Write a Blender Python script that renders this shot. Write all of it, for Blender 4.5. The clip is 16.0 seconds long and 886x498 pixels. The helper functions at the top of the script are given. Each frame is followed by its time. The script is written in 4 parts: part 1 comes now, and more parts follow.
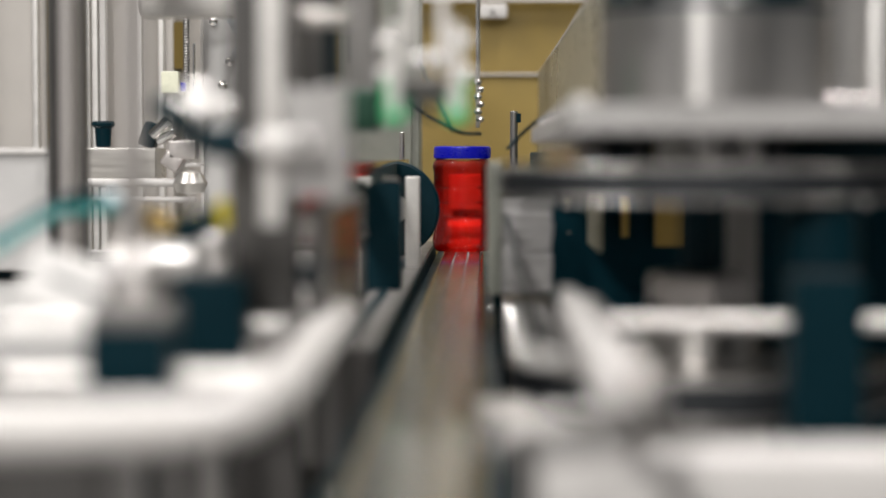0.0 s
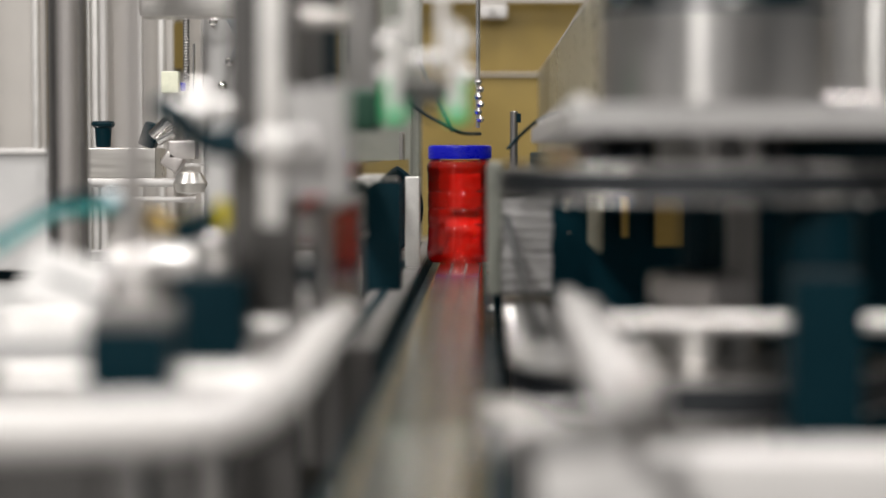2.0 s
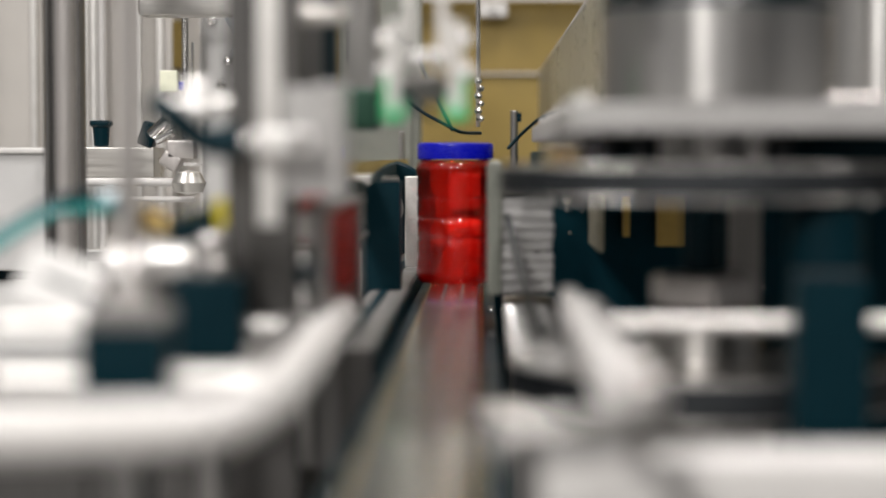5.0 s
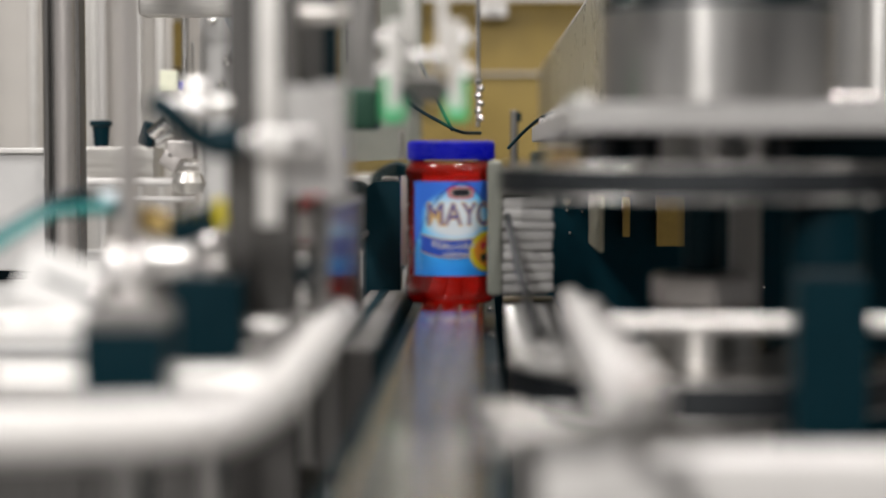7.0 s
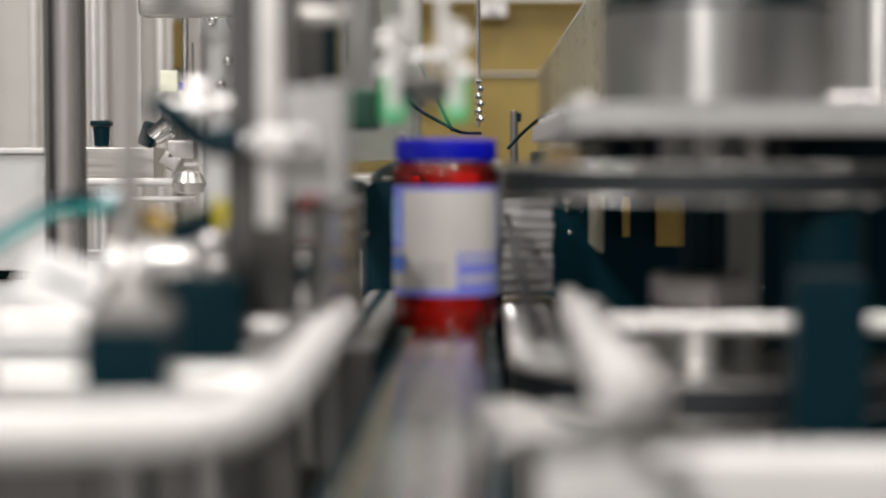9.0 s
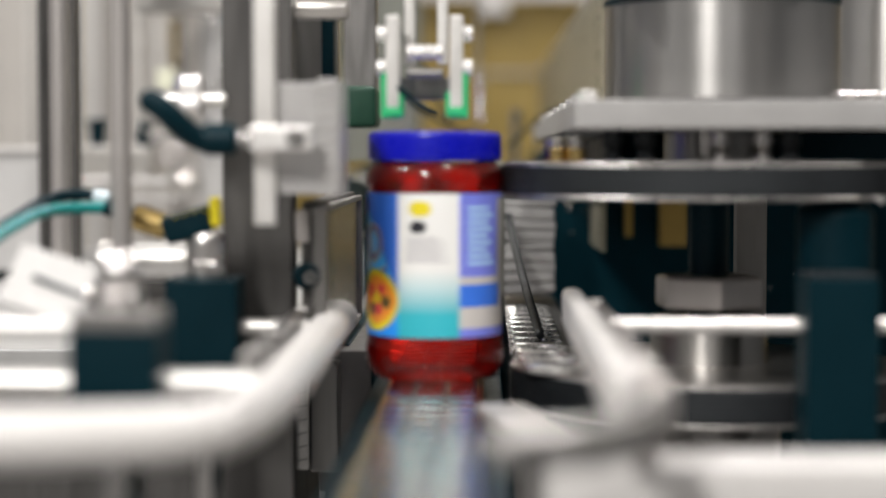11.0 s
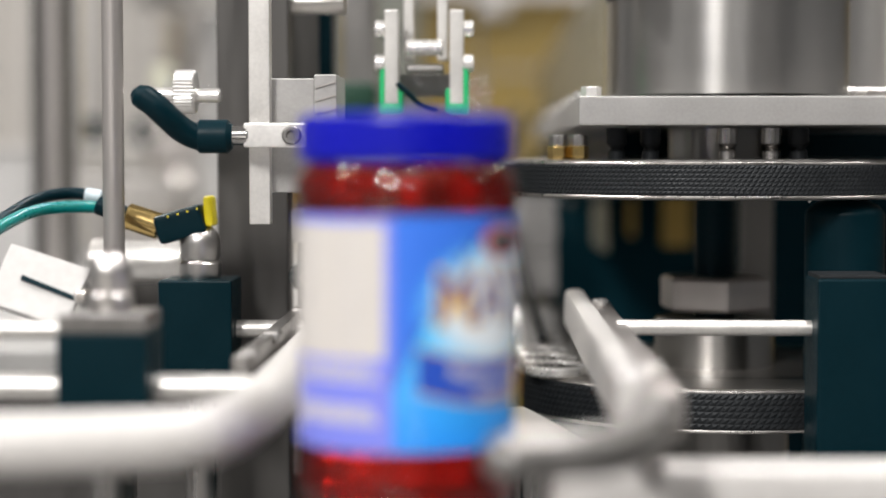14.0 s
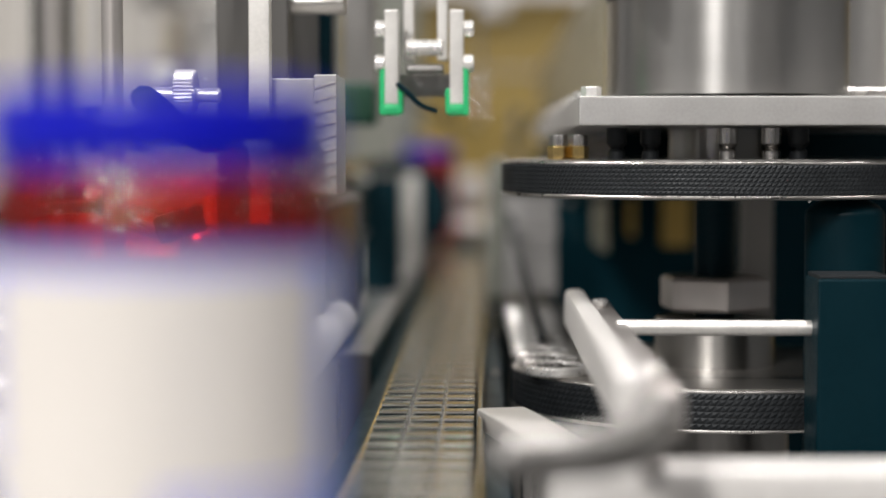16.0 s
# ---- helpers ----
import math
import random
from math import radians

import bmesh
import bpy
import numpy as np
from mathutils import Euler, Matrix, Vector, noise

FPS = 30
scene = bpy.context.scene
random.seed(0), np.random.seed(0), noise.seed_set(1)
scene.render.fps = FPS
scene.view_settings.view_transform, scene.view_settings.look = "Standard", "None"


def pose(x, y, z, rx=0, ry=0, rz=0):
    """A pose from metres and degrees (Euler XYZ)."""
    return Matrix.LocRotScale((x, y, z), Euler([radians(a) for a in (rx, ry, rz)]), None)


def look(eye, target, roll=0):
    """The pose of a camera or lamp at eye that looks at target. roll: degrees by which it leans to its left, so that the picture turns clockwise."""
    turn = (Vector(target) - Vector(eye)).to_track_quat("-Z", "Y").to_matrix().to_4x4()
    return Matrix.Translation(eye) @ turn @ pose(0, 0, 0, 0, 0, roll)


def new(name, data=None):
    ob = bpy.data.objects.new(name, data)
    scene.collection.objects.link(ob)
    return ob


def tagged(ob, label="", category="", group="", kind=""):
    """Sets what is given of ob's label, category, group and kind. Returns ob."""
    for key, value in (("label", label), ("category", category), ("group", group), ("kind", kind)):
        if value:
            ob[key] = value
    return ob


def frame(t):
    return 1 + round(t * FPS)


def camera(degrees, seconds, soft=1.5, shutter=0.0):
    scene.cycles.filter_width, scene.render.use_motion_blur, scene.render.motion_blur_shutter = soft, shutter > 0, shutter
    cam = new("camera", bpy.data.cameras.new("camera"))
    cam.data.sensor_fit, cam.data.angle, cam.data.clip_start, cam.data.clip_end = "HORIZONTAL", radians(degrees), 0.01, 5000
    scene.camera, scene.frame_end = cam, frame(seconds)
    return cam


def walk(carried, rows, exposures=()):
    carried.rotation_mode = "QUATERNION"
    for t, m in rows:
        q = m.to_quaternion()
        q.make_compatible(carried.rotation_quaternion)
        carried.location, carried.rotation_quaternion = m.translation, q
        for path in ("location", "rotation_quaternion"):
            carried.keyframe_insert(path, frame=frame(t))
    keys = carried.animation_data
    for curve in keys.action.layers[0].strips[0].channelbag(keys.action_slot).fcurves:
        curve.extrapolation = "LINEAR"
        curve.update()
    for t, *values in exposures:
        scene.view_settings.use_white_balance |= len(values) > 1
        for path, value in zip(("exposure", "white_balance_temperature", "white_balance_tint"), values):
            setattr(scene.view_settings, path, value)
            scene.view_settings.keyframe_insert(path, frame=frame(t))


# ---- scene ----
# Belt runs along +y, belt top at z = 0.90, floor at z = 0.
LENS = 27.533
AXIS = Vector((-.023125, 1, -.0521875)).normalized()
EYE = Vector((0, 0, 1.05))


def stand(back):
    eye = EYE - back * AXIS
    return look(eye, eye + AXIS)


cam = camera(LENS, 16.0, shutter=0.5)
walk(cam, [(t, stand(b)) for t, b in (
    (0, .068), (1.5, .068), (2.5, .067), (3.0, .060), (3.5, .055), (4.2, .054), (6.3, .054), (7.5, .053), (8.5, .054), (9.0, .056),
    (9.3, .056), (10.4, .040), (11.5, .014), (12.0, .001), (12.5, 0), (14, 0), (16, 0))])
# the operator pulls the focus with the jar until it reaches the stop
focus_mark = new("focus_mark")
cam.data.dof.use_dof = True
cam.data.dof.focus_object = focus_mark
cam.data.dof.aperture_fstop = 2.55
FOCUS = ((0, 2.75), (1.5, 2.62), (3.5, 2.4), (5.5, 2.3), (7.0, 2.10), (8.0, 2.15), (9.2, 2.3), (10.3, 1.75), (11.3, 1.30), (11.6, 1.19), (12, 1.08), (12.5, 1.05), (13.5, 1.07), (16, 1.08))

scene.view_settings.exposure = 0.60
world = bpy.data.worlds.new("hall")
scene.world = world
world.use_nodes = True
world.node_tree.nodes["Background"].inputs[0].default_value = (.72, .74, .76, 1)
world.node_tree.nodes["Background"].inputs[1].default_value = 0.03


def ceiling_lamp(x, y, z, sx, sy, watts):
    d = bpy.data.lights.new("added_lamp", "AREA")
    d.shape, d.size, d.size_y, d.energy, d.color = "RECTANGLE", sx, sy, watts, (1, .975, .955)
    ob = new("added_lamp", d)
    ob.matrix_world = pose(x, y, z)
    return ob


# Unseen area lights, placed and tuned by eye; the 114 W one is the key.
for lx, ly, w, wide in ((-1.5, .9, 32, .14), (.5, .9, 26, .14), (2.5, .9, 12, .14), (-1.5, 3.3, 36, .14), (.34, 3.3, 22, .14), (2.5, 3.3, 14, .14),
                        (-.95, -1.7, 114, .42), (.4, -1.7, 14, .14), (2.2, -1.7, 6, .14)):
    ceiling_lamp(lx, ly, 2.93, wide, 1.3, w)


def turned(m, amount=.85):
    """Rings of turning marks, which draw a highlight out along the axis."""
    n, b = m.node_tree.nodes, m.node_tree.nodes["Principled BSDF"]
    t = n.new("ShaderNodeTangent")
    t.direction_type, t.axis = "RADIAL", "Z"
    b.inputs["Anisotropic"].default_value = amount
    b.inputs["Anisotropic Rotation"].default_value = .25
    m.node_tree.links.new(t.outputs[0], b.inputs["Tangent"])
    return m


def material(name, color, rough=.5, metal=0, grain=0.06, scale=60, bump=0.0, stretch=(1, 1, 1), spec=.5, trans=0, ior=1.45):
    m = bpy.data.materials.new(name)
    m.use_nodes = True
    nt, n = m.node_tree, m.node_tree.nodes
    b = n["Principled BSDF"]
    b.inputs["Metallic"].default_value = metal
    b.inputs["Specular IOR Level"].default_value = spec
    b.inputs["IOR"].default_value = ior
    b.inputs["Transmission Weight"].default_value = trans
    tc, mp = n.new("ShaderNodeTexCoord"), n.new("ShaderNodeMapping")
    mp.inputs["Scale"].default_value = stretch
    nt.links.new(tc.outputs["Object"], mp.inputs["Vector"])
    fine, broad, mix = n.new("ShaderNodeTexNoise"), n.new("ShaderNodeTexNoise"), n.new("ShaderNodeMath")
    fine.inputs["Scale"].default_value, fine.inputs["Detail"].default_value = scale * 6, 5
    broad.inputs["Scale"].default_value, broad.inputs["Detail"].default_value = scale * .5, 3
    mix.operation = "ADD"
    for t in (fine, broad):
        nt.links.new(mp.outputs[0], t.inputs["Vector"])
    nt.links.new(fine.outputs[0], mix.inputs[0])
    nt.links.new(broad.outputs[0], mix.inputs[1])
    ramp = n.new("ShaderNodeMapRange")
    ramp.inputs["From Min"].default_value, ramp.inputs["From Max"].default_value = .6, 1.4
    ramp.inputs["To Min"].default_value, ramp.inputs["To Max"].default_value = 1 - grain * 2, 1 + grain * 2
    nt.links.new(mix.outputs[0], ramp.inputs[0])
    mul = n.new("ShaderNodeVectorMath")
    mul.operation = "SCALE"
    mul.inputs[0].default_value = color
    nt.links.new(ramp.outputs[0], mul.inputs["Scale"])
    nt.links.new(mul.outputs[0], b.inputs["Base Color"])
    rr = n.new("ShaderNodeMapRange")
    rr.inputs["From Min"].default_value, rr.inputs["From Max"].default_value = .7, 1.3
    rr.inputs["To Min"].default_value, rr.inputs["To Max"].default_value = max(0, rough * (1 - grain * 3)), rough * (1 + grain * 3)
    nt.links.new(mix.outputs[0], rr.inputs[0])
    nt.links.new(rr.outputs[0], b.inputs["Roughness"])
    if bump:
        bp = n.new("ShaderNodeBump")
        bp.inputs["Strength"].default_value, bp.inputs["Distance"].default_value = bump, .0006
        nt.links.new(mix.outputs[0], bp.inputs["Height"])
        nt.links.new(bp.outputs[0], b.inputs["Normal"])
    return m


STEEL = material("brushed_steel", (.50, .48, .46), .30, 1, .10, 30, .10, (1, 1, .05))
STEEL_H = material("brushed_steel_flat", (.52, .50, .47), .34, 1, .08, 30, .10, (.05, 1, 1))
TURNED = turned(material("turned_steel", (.42, .408, .392), .30, 1, .015, 12, 0, (.2, .2, 1)), .75)
DARK_STEEL = material("dull_steel_plate", (.27, .26, .25), .42, 1, .10, 25, .10, (1, 1, .1))
COLUMN = material("dull_brown_steel", (.080, .076, .072), .45, .4, .12, 18, .10, (1, 1, .1))
DECK = material("grey_deck_paint", (.33, .325, .315), .45, 0, .08, 6, .05)
SAGE = material("grey_green_machine_paint", (.20, .205, .175), .5, 0, .08, 5, .05)
BRIGHT = material("bright_machined_steel", (.92, .90, .87), .28, .75, .06, 60)
POST = material("satin_steel_post", (.46, .43, .41), .36, .75, .06, 20, .04, (1, 1, .05))
CHANNEL = material("brown_grey_channel_paint", (.11, .103, .097), .5, 0, .08, 10)
WHITE = material("white_coated_plate", (.52, .505, .49), .4, 0, .05, 30, .03)
SATIN = material("satin_bright_steel", (.86, .84, .81), .36, .85, .05, 60)
DOME = material("satin_dome_steel", (.60, .58, .56), .32, 1, .01, 20)
CHROME = material("polished_steel", (.74, .72, .70), .12, 1, .04, 40)
ALU = material("anodised_aluminium", (.66, .64, .61), .42, .75, .05, 80, .05)
WHITE_ALU = material("pale_anodised_block", (.37, .36, .35), .46, .3, .05, 90, .08)
RAIL = material("white_sleeve_plastic", (.53, .51, .49), .36, 0, .05, 30, .03)
BLACK = material("black_plastic", (.001, .014, .020), .40, 0, .06, 60, .04, spec=.12)
DARK = material("blackened_panel", (.001, .024, .035), .55, 0, .10, 12, spec=.10)
RUBBER = material("blackened_knurled_steel", (.014, .016, .018), .46, .25, .05, 200, spec=.3)
BRASS = material("brass", (.70, .50, .20), .22, 1, .08, 60)
GREEN = material("green_rubber_pad", (.02, .42, .15), .45, 0, .10, 60, .1)
TEAL = material("teal_hose", (.0, .20, .19), .3, 0, .08, 60)
YELLOW = material("yellow_plastic", (.75, .62, .02), .35, 0, .05, 60)
BLUE = material("blue_cap_plastic", (.002, .004, .34), .28, 0, .05, 80)
OLIVE = material("olive_painted_panel", (.25, .175, .045), .55, 0, .06, 3, .05)
BEIGE = material("beige_painted_wall", (.50, .47, .435), .6, 0, .04, 2)
GREY = material("grey_enclosure_paint", (.46, .45, .44), .5, 0, .04, 3, .05)
# Tones of the unseen walls, chosen for what the metal reflects.
HALL = material("dark_unseen_wall", (.10, .105, .11), .7, 0, .10, 1.5)
HALL_PALE = material("pale_unseen_wall", (.17, .172, .175), .7, 0, .10, 1.5)
CEIL = material("ceiling_paint", (.5, .5, .5), .8, 0, .03, 2)
FLOOR = material("sealed_concrete_floor", (.26, .255, .25), .4, 0, .12, 1.5, .2)
PAPER = material("printed_label_paper", (.58, .545, .51), .5, 0, .02, 50)


def see_through(m, tint, share):
    """Lets a share of the light pass straight on, tinted."""
    nt = m.node_tree
    n = nt.nodes
    t, mx = n.new("ShaderNodeBsdfTransparent"), n.new("ShaderNodeMixShader")
    t.inputs[0].default_value = (*tint, 1)
    mx.inputs[0].default_value = share
    nt.links.new(n["Principled BSDF"].outputs[0], mx.inputs[1])
    nt.links.new(t.outputs[0], mx.inputs[2])
    nt.links.new(mx.outputs[0], n["Material Output"].inputs[0])
    return m


def thin_clear(name, tint, rough):
    """A thin clear wall: light passes straight on, with a gloss over it."""
    m = bpy.data.materials.new(name)
    m.use_nodes = True
    nt = m.node_tree
    n = nt.nodes
    t, g, f, mx = n.new("ShaderNodeBsdfTransparent"), n.new("ShaderNodeBsdfGlossy"), n.new("ShaderNodeFresnel"), n.new("ShaderNodeMixShader")
    t.inputs[0].default_value = (*tint, 1)
    g.inputs["Roughness"].default_value = rough
    f.inputs[0].default_value = 1.5
    nt.links.new(f.outputs[0], mx.inputs[0])
    nt.links.new(t.outputs[0], mx.inputs[1])
    nt.links.new(g.outputs[0], mx.inputs[2])
    nt.links.new(mx.outputs[0], n["Material Output"].inputs[0])
    return m


CLEAR = thin_clear("clear_jar_plastic", (.985, .98, .975), .06)
SAUCE = see_through(material("red_liquid", (1.0, .040, .026), .02, 0, .02, 20, trans=.5, ior=1.33), (1.0, .13, .10), .74)
LABEL_NAVY = material("label_navy_ink", (.03, .05, .34), .42, 0, .03, 30)
LABEL_LILAC = material("label_lilac_ink", (.19, .22, .72), .42, 0, .04, 30)
LABEL_GOLD = material("label_gold_ink", (.72, .45, .12), .4, 0, .03, 30)
LABEL_RED = material("label_red_ink", (.62, .03, .06), .42, 0, .03, 30)
LABEL_BLACK = material("label_black_ink", (.012, .012, .018), .45, 0, .03, 30)
LABEL_GREY = material("label_grey_ink", (.40, .38, .40), .45, 0, .03, 30)
ORANGE = material("label_orange_ink", (.80, .28, .03), .42, 0, .05, 30)
DARK_GREEN = material("dark_green_paint", (.005, .042, .022), .45, 0, .08, 20)
TAN = material("tan_plated_bar", (.50, .34, .10), .4, .6, .08, 20)
HOSE_GREY = material("clear_grey_hose", (.55, .62, .66), .25, 0, .05, 40)
FOAM = material("pale_grey_roller_rubber", (.34, .33, .32), .55, 0, .08, 60, .2)
LINK = material("polished_chain_link", (.82, .82, .805), .16, 1, .06, 90)

# ---- mesh helpers, all in world metres ----


def box(bm, c, s, bevel=.0, turn=None):
    m = Matrix.Translation(c) @ (turn or Matrix()) @ Matrix.Diagonal((*s, 1))
    g = bmesh.ops.create_cube(bm, size=1, matrix=m)
    if bevel:
        es = list({e for v in g["verts"] for e in v.link_edges})
        bmesh.ops.bevel(bm, geom=es, offset=bevel, segments=2, affect="EDGES", profile=.5)
    return bm


def lathe(bm, c, profile, seg=32, turn=None):
    """profile: (radius, height) pairs, turned round the z axis at c."""
    m = Matrix.Translation(c) @ (turn or Matrix())
    rings = []
    for r, h in profile:
        if r < 1e-6:
            rings.append([bm.verts.new(m @ Vector((0, 0, h)))])
        else:
            rings.append([bm.verts.new(m @ Vector((r * math.cos(2 * math.pi * i / seg), r * math.sin(2 * math.pi * i / seg), h))) for i in range(seg)])
    for a, b in zip(rings, rings[1:]):
        for i in range(seg):
            j = (i + 1) % seg
            if len(a) == 1 and len(b) == 1:
                continue
            if len(a) == 1:
                bm.faces.new((a[0], b[j], b[i]))
            elif len(b) == 1:
                bm.faces.new((a[i], a[j], b[0]))
            else:
                bm.faces.new((a[i], a[j], b[j], b[i]))
    return bm


def rod(bm, a, b, r, seg=24, ends=.001):
    a, b = Vector(a), Vector(b)
    q = (b - a).to_track_quat("Z", "Y").to_matrix().to_4x4()
    h = (b - a).length
    e = min(ends, r * .5)
    return lathe(bm, a, [(0, 0), (r - e, 0), (r, e), (r, h - e), (r - e, h), (0, h)], seg, q)


def hexa(bm, c, across, h, turn=None):
    r = across / math.sqrt(3)
    return lathe(bm, c, [(0, 0), (r * .93, 0), (r, h * .1), (r, h * .9), (r * .93, h), (0, h)], 6, turn)


def pipe(bm, pts, r, seg=16, smooth=6):
    """A tube along points, with rounded corners and round ends."""
    P = [Vector(p) for p in pts]
    for _ in range(3 if smooth else 0):
        Q = [P[0]]
        for a, b in zip(P, P[1:]):
            Q += [a.lerp(b, .25), a.lerp(b, .75)]
        P = Q + [P[-1]]
    rings, up = [], Vector((0, 0, 1))
    n = len(P)
    plan = [(P[0], -.95, .3), (P[0], -.6, .8)] + [(p, 0, 1) for p in P] + [(P[-1], .6, .8), (P[-1], .95, .3)]
    for k, (p, off, f) in enumerate(plan):
        i = max(0, min(n - 1, k - 2))
        d = (P[min(n - 1, i + 1)] - P[max(0, i - 1)]).normalized()
        s = d.cross(up if abs(d.z) < .95 else Vector((1, 0, 0))).normalized()
        u = s.cross(d)
        rings.append([bm.verts.new(p + d * off * r + (s * math.cos(a) + u * math.sin(a)) * r * f) for a in (2 * math.pi * j / seg for j in range(seg))])
    for a, b in zip(rings, rings[1:]):
        for i in range(seg):
            j = (i + 1) % seg
            bm.faces.new((a[i], a[j], b[j], b[i]))
    bm.faces.new(rings[0][::-1])
    bm.faces.new(rings[-1])
    return bm


def B():
    return bmesh.new()


def mesh_of(name, bm, mat, origin=(0, 0, 0), smooth=True, angle=35):
    bmesh.ops.recalc_face_normals(bm, faces=bm.faces)
    bmesh.ops.translate(bm, verts=bm.verts, vec=-Vector(origin))
    for f in bm.faces:
        f.smooth = smooth
    for e in bm.edges:
        e.smooth = len(e.link_faces) == 2 and e.calc_face_angle(0) < radians(angle)
    # large faces keep their own normal, so that bevelled plates stay flat
    limit, turns = math.cos(radians(angle)), []
    bm.normal_update()
    area = {f: f.calc_area() for f in bm.faces}
    for f in bm.faces:
        for lo in f.loops:
            n = Vector()
            for g in lo.vert.link_faces:
                if g.normal.dot(f.normal) > limit:
                    n += g.normal * area[g]
            turns.append(n.normalized() if n.length > 1e-12 else f.normal.copy())
    me = bpy.data.meshes.new(name)
    bm.to_mesh(me)
    bm.free()
    if smooth:
        me.normals_split_custom_set(turns)
    me.materials.append(mat)
    return me


BASE = {}


def thing(name, at, label, category, group="", kind=""):
    ob = new(name)
    ob.location = at
    BASE[ob.name] = at
    return tagged(ob, label, category, group, kind)


def part(name, bm, mat, parent, label="", angle=35):
    base = BASE.get(parent.name, (0, 0, 0))
    ob = new(name, mesh_of(name, bm, mat, base, True, angle))
    ob.parent = parent
    BASE[ob.name] = base
    return tagged(ob, label)


def solid(name, bm, mat, label, category="", kind="structure"):
    return tagged(new(name, mesh_of(name, bm, mat)), label, category, kind=kind)

# ---- the hall ----
solid("floor", box(B(), (.3, .5, -.05), (6.4, 9.6, .1)), FLOOR, "sealed grey concrete factory floor", "floor")
solid("ceiling", box(B(), (.3, .5, 3.06), (6.4, 9.6, .1)), CEIL, "white painted hall ceiling", "ceiling")
solid("wall_north", box(B(), (.3, 5.25, 1.5), (6.4, .1, 3.0)), OLIVE, "olive-tan painted back wall of the hall", "wall")
# Unseen walls: south and west paler to brighten the steel, east dark.
solid("wall_south", box(B(), (.3, -4.25, 1.5), (6.4, .1, 3.0)), HALL_PALE, "unseen pale grey hall wall that brightens the steel", "wall")
solid("wall_west", box(B(), (-2.85, .5, 1.5), (.1, 9.4, 3.0)), HALL_PALE, "unseen pale grey hall wall that brightens the steel", "wall")
solid("wall_east", box(B(), (3.45, .5, 1.5), (.1, 9.4, 3.0)), HALL, "unseen hall wall kept dark for the reflections", "wall")

# beige enclosure sheets behind the machine, with folds
for a, b, d in ((-0.9703, -0.8376, 3.4), (-0.7416, -0.5784, 3.3), (-0.6098, -0.4781, 3.45)):
    sheet = thing("enclosure_panel", ((a + b) / 2, d, 0), "pale beige enclosure panel with upright folded edges", "panel", "enclosure panels")
    part("sheet", box(B(), ((a + b) / 2, d, 1.0), (b - a, .012, 2.0), .002), BEIGE, sheet)
    for xx in (a + .006, a + .03, b - .02):
        part("fold", box(B(), (xx, d - .012, 1.0), (.012, .018, 1.98), .003), ALU, sheet, "bare aluminium folded edge")
top = thing("machine_beam", (-.45, 2.6, 1.33), "grey steel cross beam above the machine", "beam")
part("bar", box(B(), (-.445, 2.62, 1.2780), (.126, .05, .035), .003), STEEL_H, top)

# ---- conveyor ----
BELT_X, BELT_Z = -.034, .90


def conveyor_frame():
    t = thing("conveyor", (BELT_X, 1.8, 0), "steel conveyor bed with dark side plates and legs", "conveyor")
    part("edge_strip", box(B(), (-.0025, 2.0, .880), (.003, 4.2, .040), .0005), CHROME, t, "thin bright steel edge strip")
    part("side_plate", box(B(), (.0065, 2.0, .846), (.013, 4.2, .075), .002), BLACK, t, "black side plate")
    # Black on this side stands for the shade between frame and belt.
    part("side_plate", box(B(), (-.0735, 2.0, .850), (.012, 4.2, .075), .002), BLACK, t, "black side plate")
    part("wear_strip", box(B(), (BELT_X, 2.0, .875), (.058, 4.2, .02), .002), BLACK, t, "black wear strip under the belt")
    part("edge_liner", box(B(), (-.0650, 2.0, .8870), (.0014, 4.2, .012), .0003), TAN, t, "tan plastic edge liner")
    for y in (1.35, 1.62, 1.9, 2.2, 2.5):
        part("bolt", lathe(B(), (.0075, y, .8835), [(0, 0), (.004, 0), (.004, .003), (.0025, .005), (0, .0055)], 16), CHROME, t, "small bright bolt head")
    for y in (.2, 2.0, 3.8):
        for x in (-.0735, .0065):
            part("leg", box(B(), (x, y, .405), (.012, .03, .81), .002), STEEL, t)
    return t


def side_channel():
    t = thing("side_channel", (-.103, 2.5, 0), "dull steel side channel with a dark slot beside the belt", "channel")
    part("channel", box(B(), (-.1035, 2.16, .853), (.040, 1.70, .106), .002), CHANNEL, t)
    # Added strip: blacks out the channel face where the gap lies in shade.
    part("liner", box(B(), (-.0826, 2.16, .852), (.0022, 1.70, .103), .0005), BLACK, t, "black strip for the shaded gap beside the belt")
    part("slot", box(B(), (-.107, 2.14, .9065), (.009, 1.6, .002), .0005), BLACK, t, "black slot insert")
    part("end_block", box(B(), (-0.1362, 1.31, 0.8585), (0.0163, .05, 0.0756), .001), ALU, t, "pale machined end block")
    part("end_block", box(B(), (-0.1169, 1.312, 0.8586), (0.0211, .045, 0.0813), .002), DARK_STEEL, t, "dull end block")
    for k in range(7):
        part("score", box(B(), (-0.1362, 1.2845, 0.8861 - k * .0098), (0.0154, .0008, .0008), 0, Matrix.Rotation(radians(-14), 4, "Y")), DARK_STEEL, t)
    for y in (1.5, 2.9):
        part("leg", box(B(), (-.1035, y, .40), (.03, .03, .80), .002), STEEL, t)


side_channel()
conveyor_frame()


def transfer_plate():
    t = thing("dead_plate", (-.36, .30, 0), "steel dead plate beside the belt on one pedestal", "transfer plate")
    part("plate", box(B(), (-.36, .36, .8945), (.53, .34, .010), .002), STEEL_H, t)
    part("pedestal", box(B(), (-.36, .36, .445), (.10, .10, .889), .004), STEEL, t)


transfer_plate()


